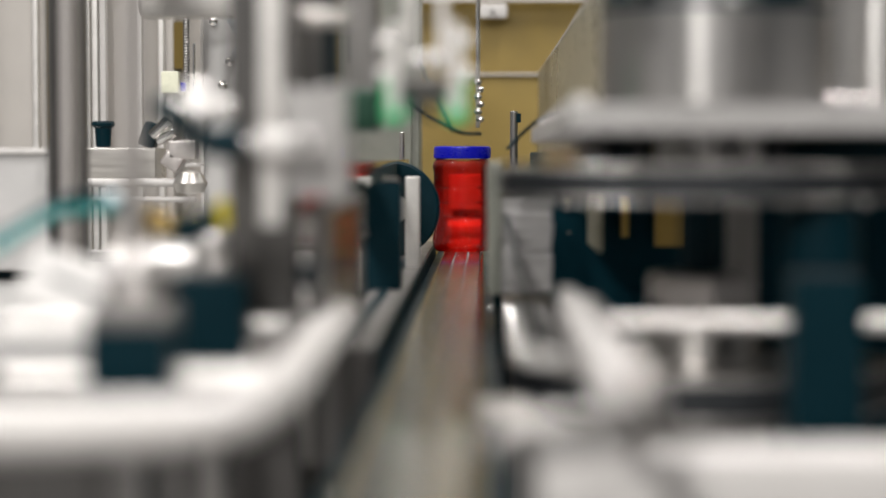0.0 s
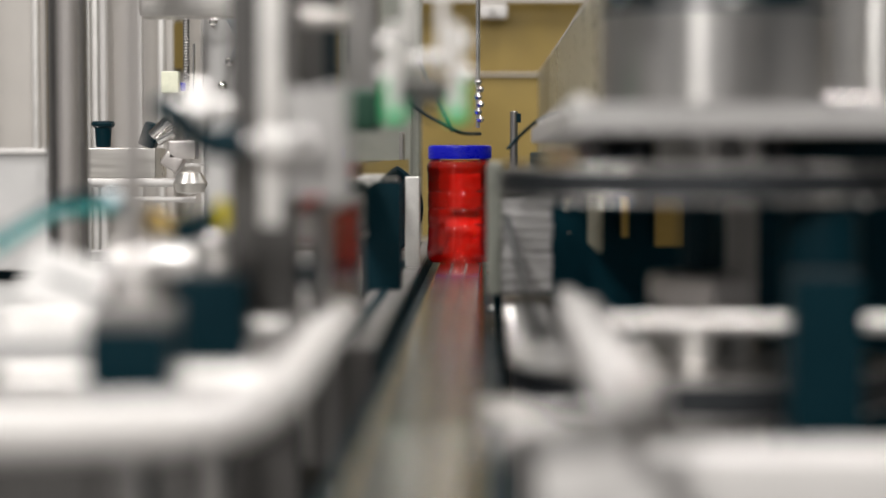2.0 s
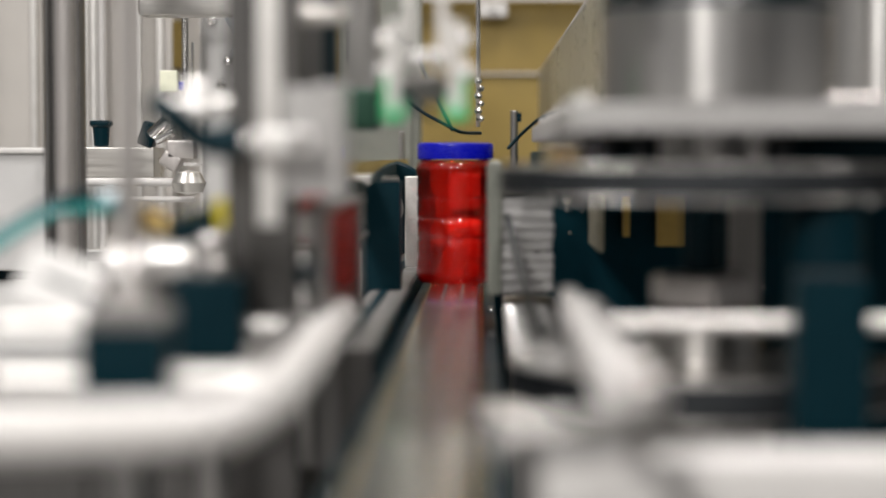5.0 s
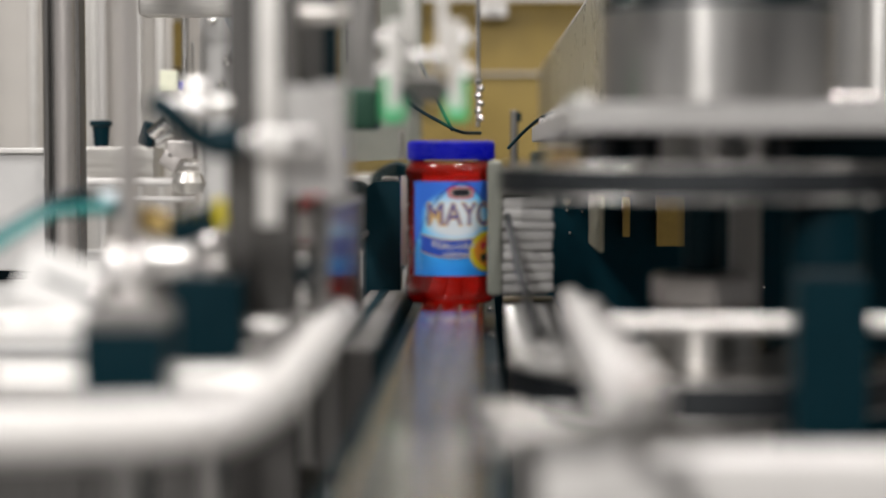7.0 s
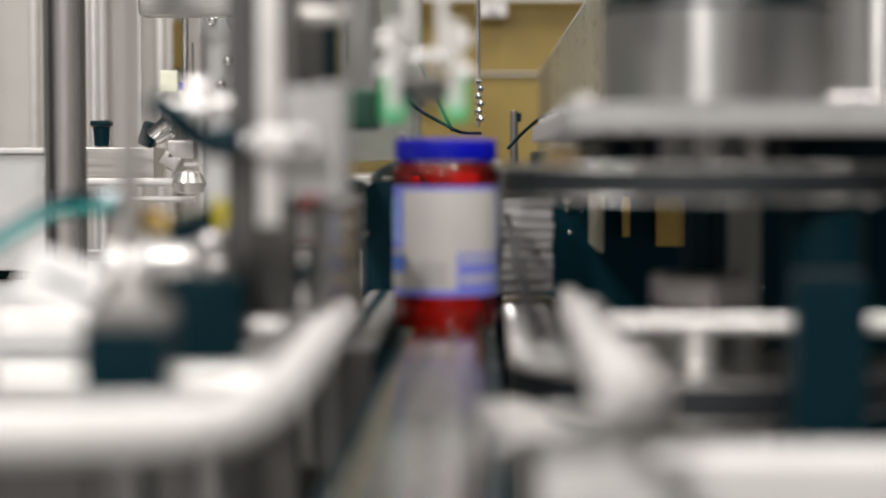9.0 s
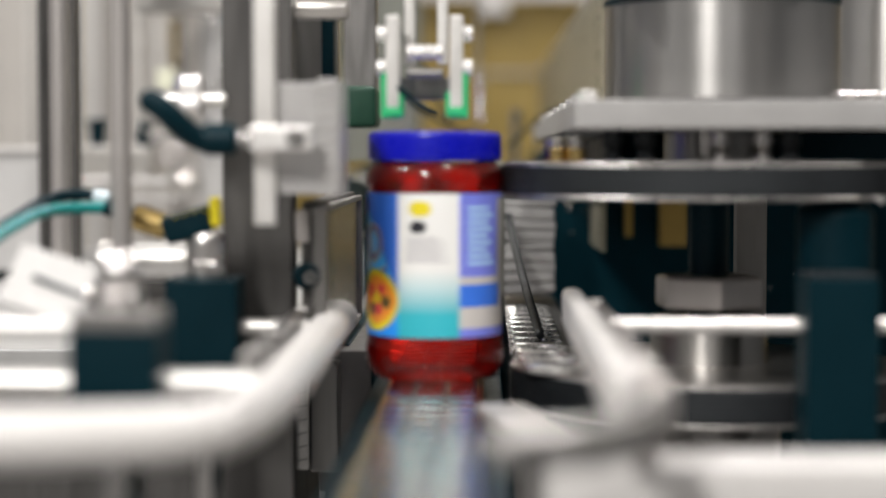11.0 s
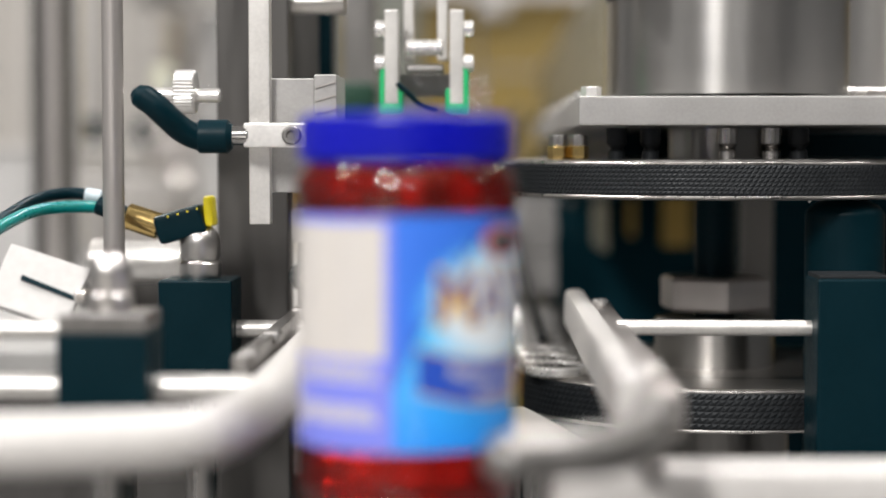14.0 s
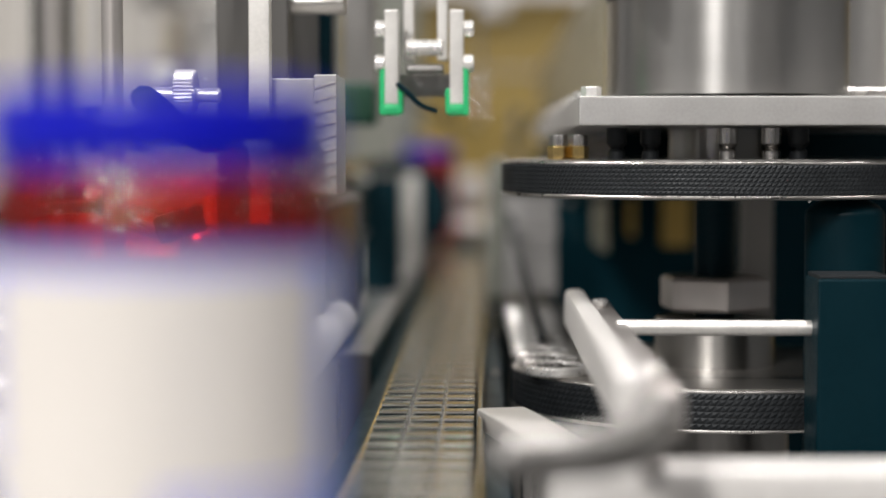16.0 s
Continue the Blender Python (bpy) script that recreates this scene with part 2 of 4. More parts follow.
def guide_rail(pts, label, r=.0085, tail=()):
    t = thing("guide_rail", pts[0], label, "guide rail", "guide rails")
    part("sleeve", pipe(B(), pts, r), RAIL, t, "white plastic sleeve")
    if tail:
        part("bent_end", pipe(B(), tail, r * .96), STEEL, t, "bare bent metal end")
    return t


left_rail = guide_rail([(-.103, 1.26, .935), (-.102, 1.0, .935), (-.101, .755, .935), (-.130, .705, .935), (-.50, .685, .935)], "white sleeved guide rail tube bent round the corner", .0130)
part("end_cap", rod(B(), (-.103, 1.272, .935), (-.103, 1.276, .935), .0095), ALU, left_rail, "metal end cap")
part("backing_bar", box(B(), (-.1205, 1.06, .944), (.007, .36, .014), .001), DARK_STEEL, left_rail, "dull metal backing bar")
for y in (.90, 1.0, 1.15):
    part("clip", box(B(), (-.118, y, .949), (.010, .014, .007), .002), DARK_STEEL, left_rail, "dull steel clip")
right_rail = thing("guide_rail", (.0685, .97, .935), "metal guide rail bar with white wear strip and bent end", "guide rail", "guide rails")
part("wear_strip", box(B(), (.0605, .979, .9465), (.0140, .478, .027), .0045), RAIL, right_rail, "white plastic wear strip")
part("bar", box(B(), (.0755, .982, .942), (.0155, .47, .020), .002), POST, right_rail, "satin metal bar")
part("bent_end", pipe(B(), [(.0685, .735, .944), (.0655, .690, .943), (.045, .652, .942), (.008, .640, .942)], .0092), DARK_STEEL, right_rail, "bare bent metal end")
part("screw", rod(B(), (.0745, 1.165, .952), (.0745, 1.165, .957), .005), BRIGHT, right_rail, "bright screw head")
part("screw", rod(B(), (.0745, .80, .952), (.0745, .80, .957), .005), BRIGHT, right_rail, "bright screw head")


def clamp(x, y, ztop, w, dome, label, low=.054, plate=0.0):
    t = thing("rail_clamp", (x, y, .0), label, "clamp", "rail clamps")
    part("block", box(B(), (x, y, ztop - plate - (low - plate) / 2), (w, w, low - plate), .002), BLACK, t)
    if plate:
        part("cap_plate", box(B(), (x, y, ztop - plate / 2), (w * .97, w * .97, plate), .001), DARK_STEEL, t, "dull steel cap plate")
    part("post", rod(B(), (x, y, 0), (x, y, ztop - low + .004), .010), STEEL, t)
    if dome:
        s = .115 * w / .4 * dome
        part("dome_nut", lathe(B(), (x, y, ztop), [(0, 0), (.95 * s, 0), (s, .25 * s), (s, .7 * s), (.85 * s, .85 * s), (.96 * s, 1.05 * s), (.96 * s, 1.65 * s)] + [(.96 * s * math.cos(k * math.pi / 20), (1.65 + .96 * math.sin(k * math.pi / 20)) * s) for k in range(1, 11)], 36), DOME, t, "polished domed nut")
    return t


c1 = clamp(-0.1794, .86, 0.9754, .043, .9, "black plastic rail clamp block under a steel plate and domed nut", .054, .009)
part("rail_rod", rod(B(), (-0.2549, .885, 0.9637), (-0.2046, .885, 0.9638), .0048), ALU, c1, "polished support rod")
part("rail_rod", rod(B(), (-0.2495, .86, 0.9384), (-.112, .86, 0.9384), .0066), ALU, c1, "polished support rod")
c2 = clamp(-0.1771, 1.12, 0.9734, .0455, 1, "black plastic rail clamp block with a domed nut", .062)
part("rail_rod", rod(B(), (-0.1860, 1.12, 0.9416), (-.112, 1.12, 0.9416), .0055), ALU, c2, "polished support rod")
c3 = clamp(0.2103, 1.05, 0.9794, 0.0420, 0, "tall black plastic rail clamp block", .12)
part("top_edge", box(B(), (0.2103, 1.05, 0.9801), (0.0400, .038, .003), .001), RUBBER, c3, "worn steel top plate")
part("rail_rod", rod(B(), (0.0763, 1.05, 0.9496), (0.1925, 1.05, 0.9495), .0047), ALU, c3, "polished support rod")
part("rail_rod", rod(B(), (0.2274, 1.05, 0.9499), (0.2690, 1.05, 0.9500), .0047), ALU, c3, "polished support rod")
front_bar = thing("front_bar", (.25, .78, 0), "white plastic front bar with a rounded end on a post", "bar")
part("bar", box(B(), (.028 + .25, .80, .894), (.50, .04, .040), .009), RAIL, front_bar)
part("post", box(B(), (.30, .80, .44), (.03, .03, .884), .002), STEEL, front_bar)

# ---- feed wheel on the belt's far side ----


def feed_wheel():
    cx, cy = .155, 1.222
    t = thing("feed_wheel", (cx, cy, 0), "steel feed wheel with two dark knurled discs on one shaft", "feed wheel")

    def disc(z0, z1, r, name, plate, n, rows):
        # knurl: staggered rows of small pyramids between two bevelled edges
        b = B()
        h = z1 - z0

        def ring(q, z, off):
            return [b.verts.new((cx + q * math.cos(2 * math.pi * (i + off) / n), cy + q * math.sin(2 * math.pi * (i + off) / n), z)) for i in range(n)]
        rings = [ring(r - (.0005 if 0 < k < rows - 1 else .0009), z0 + h * k / (rows - 1), .5 * k) for k in range(rows)]
        for k, (u, v) in enumerate(zip(rings, rings[1:])):
            peak = ring(r, z0 + h * (k + .5) / (rows - 1), .5 * k + .75)
            for i in range(n):
                j = (i + 1) % n
                quad = (u[i], u[j], v[j], v[i])
                for c in range(4):
                    b.faces.new((quad[c], quad[(c + 1) % 4], peak[i]))
        b.faces.new(rings[0][::-1])
        b.faces.new(rings[-1])
        d = part(name, b, RUBBER, t, "dark knurled steel rim", 5)
        part("rim_plate", lathe(B(), (cx, cy, z1), [(0, 0), (r - .004, 0), (r - .004, .0025), (r - .006, .003), (0, .003)], 96), plate, d, "thin bright steel plate")
        part("rim_plate", lathe(B(), (cx, cy, z0 - .003), [(0, 0), (r - .006, 0), (r - .004, .0005), (r - .004, .003), (0, .003)], 96), plate, d, "thin bright steel plate")
        for z in (z1 + .0002, z0 - .0017):
            part("rim_ring", lathe(B(), (cx, cy, z), [(r - .005, 0), (r - .0008, 0), (r - .0004, .0008), (r - .0008, .0015), (r - .005, .0015), (r - .005, 0)], 128), STEEL, d, "bright rim ring")
        return d
    disc(1.0255, 1.044, .144, "upper_disc", DARK_STEEL, 270, 8)
    disc(.884, .906, .137, "lower_disc", STEEL_H, 190, 7)
    # A dark shaft; its black also carries the shade between the two discs.
    part("shaft", rod(B(), (cx, cy, .45), (cx, cy, 1.30), .0135, 32), BLACK, t, "black shaft, dark also for the shade between the discs")
    part("hub", lathe(B(), (cx, cy, .909), [(0, 0), (.040, 0), (.040, .030), (.038, .032), (0, .032)], 48), TURNED, t, "turned steel hub")
    part("hub_nut", hexa(B(), (cx, cy, 0.9459), .066, .0225, Matrix.Rotation(radians(-24), 4, "Z")), POST, t, "large hexagon nut")
    part("drum", lathe(B(), (cx + .0075, cy, 1.0886), [(0, 0), (.0800, 0), (.0800, .066), (.0780, .068), (.0780, .12), (0, .12)], 96), TURNED, t, "turned steel drum")
    for x0, x1 in ((.082, .099), (.166, .216)):
        part("stop_block", box(B(), ((x0 + x1) / 2, 1.160, 1.1825), (x1 - x0, .026, .052), .002), BLACK, t, "black stop block on the drum")
    part("rim_band", lathe(B(), (cx + .0075, cy, 1.1520), [(.0795, 0), (.0808, 0), (.0808, .004), (.0795, .004), (.0795, 0)], 96), BLACK, t, "black band round the drum")
    part("collar", lathe(B(), (cx, cy, 1.047), [(0, 0), (.031, 0), (.031, .0205), (0, .0205)], 48), TURNED, t, "turned steel collar")
    part("pedestal", rod(B(), (cx, cy, 0), (cx, cy, .88), .05), DARK_STEEL, t)
    return t


feed_wheel()


def top_plate():
    t = thing("machine_top_plate", (.3, 1.7, 1.07), "thick pale aluminium plate above the feed wheel", "machine plate")
    part("plate", box(B(), (.057 + .28, 1.60, 1.0766), (.56, 1.0, .0180), .0015), WHITE_ALU, t)
    for x, y in ((.066, 1.13), (.066, 1.22), (.066, 1.31), (.066, 1.42), (.066, 1.55), (.066, 1.70), (.066, 1.9)):
        n = part("bolt", hexa(B(), (x, y, 1.0862), .011, .006), BRIGHT, t, "small hexagon bolt")
    for x, y in ((.0465, 1.155), (.0590, 1.150)):
        part("brass_nut", hexa(B(), (x, y, 1.047), .0118, .0085), BRASS, t, "brass nut")
        part("lock_nut", hexa(B(), (x, y, 1.0555), .0105, .007), STEEL, t)
    for xx in (.0819, .1031, .1508, .1780, .1949):
        part("stud", lathe(B(), (xx, 1.13, 1.047), [(0, 0), (.0055, 0), (.0055, .005), (.004, .007), (.0065, .010), (.0065, .0195), (0, .0195)], 20), STEEL if .15 < xx < .19 else RUBBER, t, "small turned stud")
    part("spacer", box(B(), (.38, 1.66, 1.0565), (.56, .62, .0205), .001), BLACK, t, "black spacer block")
    for x in (.12, .5):
        part("column", rod(B(), (x + .06, 2.0, 0), (x + .06, 2.0, 1.066), .018), STEEL, t)
    return t


top_plate()

# ---- dark labeller housing ----
hous = thing("labeller_housing", (.5, 2.1, 0), "tall blackened labelling machine housing with small bright fittings", "machine housing")
HX = 0.2712
part("front_panel", box(B(), (HX, 1.95, .53), (0.3937, .012, 1.03), .002), DARK, hous)
part("lid", box(B(), (HX, 2.40, 1.051), (0.3937, .9, .012), .002), DARK, hous)
part("back_panel", box(B(), (HX, 2.86, .53), (0.3937, .012, 1.03), .002), DARK, hous)
part("tan_bar", box(B(), (0.1561, 1.935, 0.9842), (0.0079, .012, 0.0427), .001), TAN, hous, "tan plated bar")
part("tan_bar", box(B(), (0.2043, 1.935, 0.9800), (0.0305, .012, 0.0548), .001), TAN, hous, "tan plated bar")
for x, z, r in ((0.0915, 1.0007, 8), (0.0916, 0.9919, 4), (0.1083, 0.9901, 2.5), (0.0948, 0.9670, 3), (0.3088, 0.9074, 3)):
    part("fitting", lathe(B(), (x, 1.945, z), [(0, 0), (r * .00062, 0), (r * .00062, .003), (r * .0004, .005), (0, .0055)], 12, Matrix.Rotation(radians(90), 4, "X")), CHROME, hous, "small bright fitting")
part("upright", box(B(), (0.2124, 1.42, .52), (0.0240, .02, 1.03), .002), DARK_STEEL, hous, "dull steel upright")

# machinery behind the drum
back_cyl = thing("machine_cylinder", (0.3256, 1.5, 1.079), "large brushed steel cylinder standing behind the drum", "cylinder")
part("shell", lathe(B(), (0.3395, 1.5, 1.0885), [(0, 0), (.052, 0), (.052, .13), (.05, .132), (0, .132)], 64), TURNED, back_cyl)
part("cross_bar", rod(B(), (0.2190, 1.2, 1.0913), (0.2759, 1.2, 1.0913), .0028), STEEL, back_cyl, "thin bright cross bar")

# tall black cylinder on the far clamp
bc = thing("black_cylinder", (0.2240, 1.13, 0), "black plastic cylinder with a domed top and a strip for its edge highlight", "cylinder")
part("body", lathe(B(), (0.2240, 1.13, .80), [(0, 0), (.0245, 0), (.0245, .212), (.0235, .2155), (.0200, .2190), (.0140, .2220), (.0070, .2236), (0, .2240)], 40), BLACK, bc)
# The highlight along the dome's outline, modelled as a thin bright arch.
part("rim", pipe(B(), [(.2240 + .0252 * math.sin(radians(a)), 1.112, 1.0215 + .0065 * (1 - (a / 90) ** 2)) for a in range(-90, 91, 15)], .0012, 10, 0), BRIGHT, bc, "bright curved strip for the highlight on the dome edge")
part("stem", rod(B(), (0.2240, 1.13, 0), (0.2240, 1.13, .80), .012), DARK_STEEL, bc)

# rubber wrap rollers and pad
wrap = thing("wrap_pad", (.04, 1.76, 0), "pale grey ribbed rubber wrap pad beside the belt", "wrap pad")
part("core", box(B(), (.040, 1.785, .976), (.050, .05, .128), .002), FOAM, wrap)
part("edge_strip", box(B(), (.0112, 1.765, .980), (.0150, .060, .134), .004), SAGE, wrap, "smooth grey edge strip")
z = .916
for k in range(12):
    h = .0088 + .0024 * noise.random()
    part("rib", box(B(), (.0425 + .0016 * noise.random(), 1.765 + .003 * noise.random(), z + h / 2), (.050 + .003 * noise.random(), .060, h * 1.04), .0030, Matrix.Rotation(.10 * (noise.random() - .5), 4, "Y") @ Matrix.Rotation(.06 * (noise.random() - .5), 4, "Z")), FOAM, wrap)
    z += h + .0006
part("stand", box(B(), (.045, 1.775, .43), (.03, .03, .86), .002), STEEL, wrap)
for k in range(12):
    y = 1.160 + k * .044
    x = .0465 - .007 * min(k, 2) / 2
    pk = thing("puck", (x, y, .909), "round pale steel puck with a raised bright rim", "puck", "row of pucks")
    z0 = .909 if (x - .155) ** 2 + (y - 1.222) ** 2 < .131 ** 2 else .905
    part("plate", lathe(B(), (x, y, z0), [(0, 0), (.0195, 0), (.0205, .0015), (.0205, .005), (.0195, .006), (.0170, .006), (.0165, .004), (0, .004)], 36), BRIGHT, pk)
    part("hub", lathe(B(), (x, y, z0 + .004), [(0, 0), (.0160, 0), (.0156, .0008), (.005, .001), (.004, .003), (0, .0035)], 24), COLUMN, pk, "dark recessed hub")
cord = thing("drive_cord", (.032, 1.5, .95), "dark round rubber drive cord slanting across the pucks", "cord")
part("cord", pipe(B(), [(.0235, 1.728, .992), (.0285, 1.60, .966), (.0350, 1.44, .939), (.0415, 1.30, .9185)], .0036, 12), RUBBER, cord)
shelf = thing("puck_shelf", (.046, 1.6, 0), "narrow dark steel shelf under the pucks", "shelf")
part("board", box(B(), (.046, 1.60, .9025), (.052, .48, .005), .001), DARK_STEEL, shelf)
part("leg", box(B(), (.046, 1.60, .45), (.02, .02, .90), .001), STEEL, shelf)
brk = thing("rail_bracket", (.03, 1.0, 0), "pale bent steel bracket beside the belt", "bracket")
part("arm", box(B(), (.0265, .985, .8965), (.030, .14, .012), .002, Matrix.Rotation(radians(14), 4, "Z")), ALU, brk)
part("foot", box(B(), (.030, 1.00, .445), (.02, .02, .89), .002), STEEL, brk)

# ---- column with block and clamp lever ----
CX = -0.1516
col = thing("machine_column", (CX, 1.195, 0), "upright dull steel machine column with a pale block", "column")
part("plate", box(B(), (CX, 1.195, .76), (0.0472, .03, 1.52), .002), COLUMN, col)
part("flat_bar", box(B(), (-0.1322, 1.065, 1.0089 + .12), (0.0126, .010, .24), .001), ALU, col, "pale flat bar")
part("block", box(B(), (-0.1153, 1.145, 1.0613), (0.0291, .15, 0.0676), .001), WHITE_ALU, col, "pale machined block")
part("end_plate", box(B(), (-0.0941, 1.10, 1.0619), (0.0136, .064, 0.0709), .001), WHITE_ALU, col, "pale machined end plate")
for k in range(9):
    part("tool_mark", box(B(), (-0.0941, 1.0676, 1.0910 - k * .0078), (0.0129, .0008, .0009), 0, Matrix.Rotation(radians(-16), 4, "Y")), POST, col)
br = part("bracket", box(B(), (-0.1208, 1.047, 1.0612), (0.0368, .012, 0.0141), .001), SATIN, col)
part("screw", lathe(B(), (-0.1112, 1.041, 1.0611), [(0, 0), (.0056, 0), (.0056, .003), (.0045, .0045), (.003, .0045), (.003, .0025), (0, .0025)], 24, Matrix.Rotation(radians(90), 4, "X")), DARK_STEEL, br, "socket head screw")
lev = thing("clamp_lever", (-0.1497, 1.045, 1.0611), "black plastic clamping lever with a steel stud", "lever")
part("stud", rod(B(), (-0.1481, 1.045, 1.0611), (-0.1366, 1.045, 1.0611), 0.0056), CHROME, lev, "steel stud")
part("hub", rod(B(), (-0.1678, 1.045, 1.0605), (-0.1458, 1.045, 1.0605), 0.0098, 28, .003), BLACK, lev)
part("handle", pipe(B(), [(-0.1609, 1.0450, 1.0585), (-0.1735, 1.0400, 1.0627), (-0.1847, 1.0300, 1.0751), (-0.1921, 1.0300, 1.0815), (-0.1946, 1.0300, 1.0825)], 0.0075, 18), BLACK, lev)
kn = thing("knurled_adjuster", (-0.1849, 1.12, 1.0881), "bright knurled steel adjuster on a short rod", "adjuster")
b = B()
rad = 0.0137
rings = []
for xx, s in ((-0.1916, .94), (-0.1909, 1), (-0.1800, 1), (-0.1789, .94)):
    rings.append([b.verts.new((xx, 1.12 + rad * s * (1 - .05 * (k % 2)) * math.cos(k * math.pi / 36), 1.0888 + rad * s * (1 - .05 * (k % 2)) * math.sin(k * math.pi / 36))) for k in range(72)])
for u, v in zip(rings, rings[1:]):
    for k in range(72):
        b.faces.new((u[k], u[(k + 1) % 72], v[(k + 1) % 72], v[k]))
b.faces.new(rings[0])
b.faces.new(rings[-1])
part("wheel", b, material("bright_knurled_steel", (.78, .76, .74), .40, .8, .05, 60), kn, "", 10)
part("rod", rod(B(), (-0.2113, 1.12, 1.0871), (-0.1638, 1.12, 1.0864), 0.0046), SATIN, kn, "short bright rod")


def post(x, y, r, z1, label):
    t = thing("machine_post", (x, y, 0), label, "post", "machine posts")
    part("rod", rod(B(), (x, y, 0), (x, y, z1), r, 32), POST, t)
    part("collar", lathe(B(), (x, y, .84), [(r, 0), (r + .006, 0), (r + .006, .02), (r, .02)], 32), DARK_STEEL, t)
    return t


post(-0.2254, 1.094, 0.0065, 1.6, "slim brushed steel upright post")
post(-0.4183, 1.75, 0.0098, 1.7, "round brushed steel upright post")
deck = thing("machine_deck", (-.45, 2.0, 0), "grey painted machine base with a flat deck", "machine base")
part("deck_plate", box(B(), (-.455, 2.10, .890), (.63, 1.46, .02), .003), DECK, deck)
part("base_body", box(B(), (-.455, 2.12, .44), (.60, 1.40, .88), .004), COLUMN, deck, "dark painted base body")
ch = thing("dark_upright", (-0.4451, 1.85, 0), "dark channel upright behind the post", "upright")
part("channel", box(B(), (-0.4439, 1.86, 1.30), (0.0392, .03, .80), .003), COLUMN, ch)
part("flange", box(B(), (-0.4583, 1.842, 1.30), (0.0059, .016, .80), .001), COLUMN, ch, "dark flange")
part("flange", box(B(), (-0.4254, 1.842, 1.30), (0.0059, .016, .80), .001), COLUMN, ch, "dark flange")
cp = thing("cylinder_bracket", (-0.1171, 1.2, 1.1), "steel cylinder held above the block", "cylinder")
part("barrel", rod(B(), (-0.1414, 1.2, 1.1501), (-0.0920, 1.2, 1.1500), 0.0075, 32), STEEL_H, cp)
part("stay", box(B(), (-0.1290, 1.30, 1.1285 + .05), (0.0447, .012, .22), .001), DARK_STEEL, cp, "dull steel stay")
part("stay", box(B(), (-0.1122, 1.28, 1.1273 + .05), (0.0088, .012, .2), .001), BLACK, cp, "black stay")

# ---- sensor, hoses and knurled spindle ----
sen = thing("sensor", (-0.1890, 1.12, 1.0058), "black sensor head with a brass connector and yellow end", "sensor")
tilt = Matrix.Rotation(radians(-16), 4, "Y")
part("body", box(B(), (-0.1883, 1.12, 1.0068), (0.0308, .022, 0.0182), .003, tilt), BLACK, sen)
part("yellow_end", box(B(), (-0.1710, 1.122, 1.0149), (0.0056, .020, 0.0189), .002, Matrix.Rotation(radians(-4), 4, "Y")), YELLOW, sen, "yellow plastic end")
part("connector", rod(B(), (-0.2229, 1.1200, 1.0121), (-0.2018, 1.1200, 1.0051), 0.0084, 24), BRASS, sen, "brass connector")
part("socket", rod(B(), (-0.2412, 1.1200, 1.0191), (-0.2222, 1.1200, 1.0114), 0.0060, 20), BLACK, sen, "black socket")
# Yellow dots in place of the sensor's dotted print; they do not shine.
for k in range(4):
    part("print_dot", rod(B(), (-0.1948 + k * .006, 1.1085, 1.0119 + k * .0016), (-0.1948 + k * .006, 1.106, 1.0119 + k * .0016), .0006, 10), YELLOW, sen)
stand_ = part("stay", box(B(), (-0.1890, 1.155, 0.9799), (.012, .012, .05), .001), ALU, sen)
ho = thing("hose", (-0.2423, 1.1300, 1.0178), "glossy teal pneumatic hose looped behind the clamps", "hose", "hoses")
part("tube", pipe(B(), [(-0.2412, 1.1300, 1.0171), (-0.2596, 1.1200, 1.0177), (-0.2758, 1.1000, 1.0162), (-0.2826, 1.0600, 1.0094), (-0.2890, 1.0000, 0.9978)], 0.0038, 12), TEAL, ho)
ho = thing("hose", (-0.2465, 1.1500, 1.0226), "black cable with a grey sleeve", "cable", "hoses")
part("tube", pipe(B(), [(-0.2454, 1.1400, 1.0239), (-0.2641, 1.1400, 1.0264), (-0.2807, 1.1200, 1.0226), (-0.2862, 1.0800, 1.0134), (-0.2947, 1.0200, 1.0016)], 0.0038, 12), BLACK, ho)
part("sleeve", rod(B(), (-0.2531, 1.1390, 1.0250), (-0.2426, 1.1400, 1.0232), 0.0045, 16), HOSE_GREY, ho, "grey sleeve")
sp = thing("knurled_spindle", (-0.2330, 1.20, 0.9781), "bright steel spindle with a knurled collar", "spindle")
part("barrel", rod(B(), (-0.2520, 1.20, 0.9784), (-0.1989, 1.20, 0.9785), 0.0138, 36), SATIN, sp)
b = B()
for k in range(30):
    a = k * math.pi / 15
    box(b, (-0.2565, 1.20 + .0146 * math.cos(a), 0.9784 + .0146 * math.sin(a)), (0.0105, .0015, .0012), 0, Matrix.Rotation(a, 4, "X"))
rod(b, (-0.2618, 1.20, 0.9784), (-0.2512, 1.20, 0.9784), .0146, 30)
part("collar", b, SATIN, sp, "knurled collar")
part("stay", box(B(), (-0.2351, 1.27, 0.9367), (0.0984, .02, 0.0532), .002), COLUMN, sp, "dull stay plate")
pl = thing("slotted_plate", (-0.2481, 1.0, 0.9600), "pale tilted plate with a dark slot", "plate")
tl = Matrix.Rotation(radians(18), 4, "Y") @ Matrix.Rotation(radians(-30), 4, "X")
part("plate", box(B(), (-0.2487, 1.0, 0.9764), (0.0469, .006, 0.0381), .001, tl), WHITE, pl)
part("slot", box(B(), (-0.2424, .9975, 0.9755), (0.0328, .004, 0.0028), .0005, Matrix.Rotation(radians(22), 4, "Y") @ Matrix.Rotation(radians(-30), 4, "X")), BLACK, pl, "dark slot")
part("screw", rod(B(), (-0.2222, .985, 0.9719), (-0.2222, 1.0, 0.9719), 0.0037, 18), CHROME, pl)
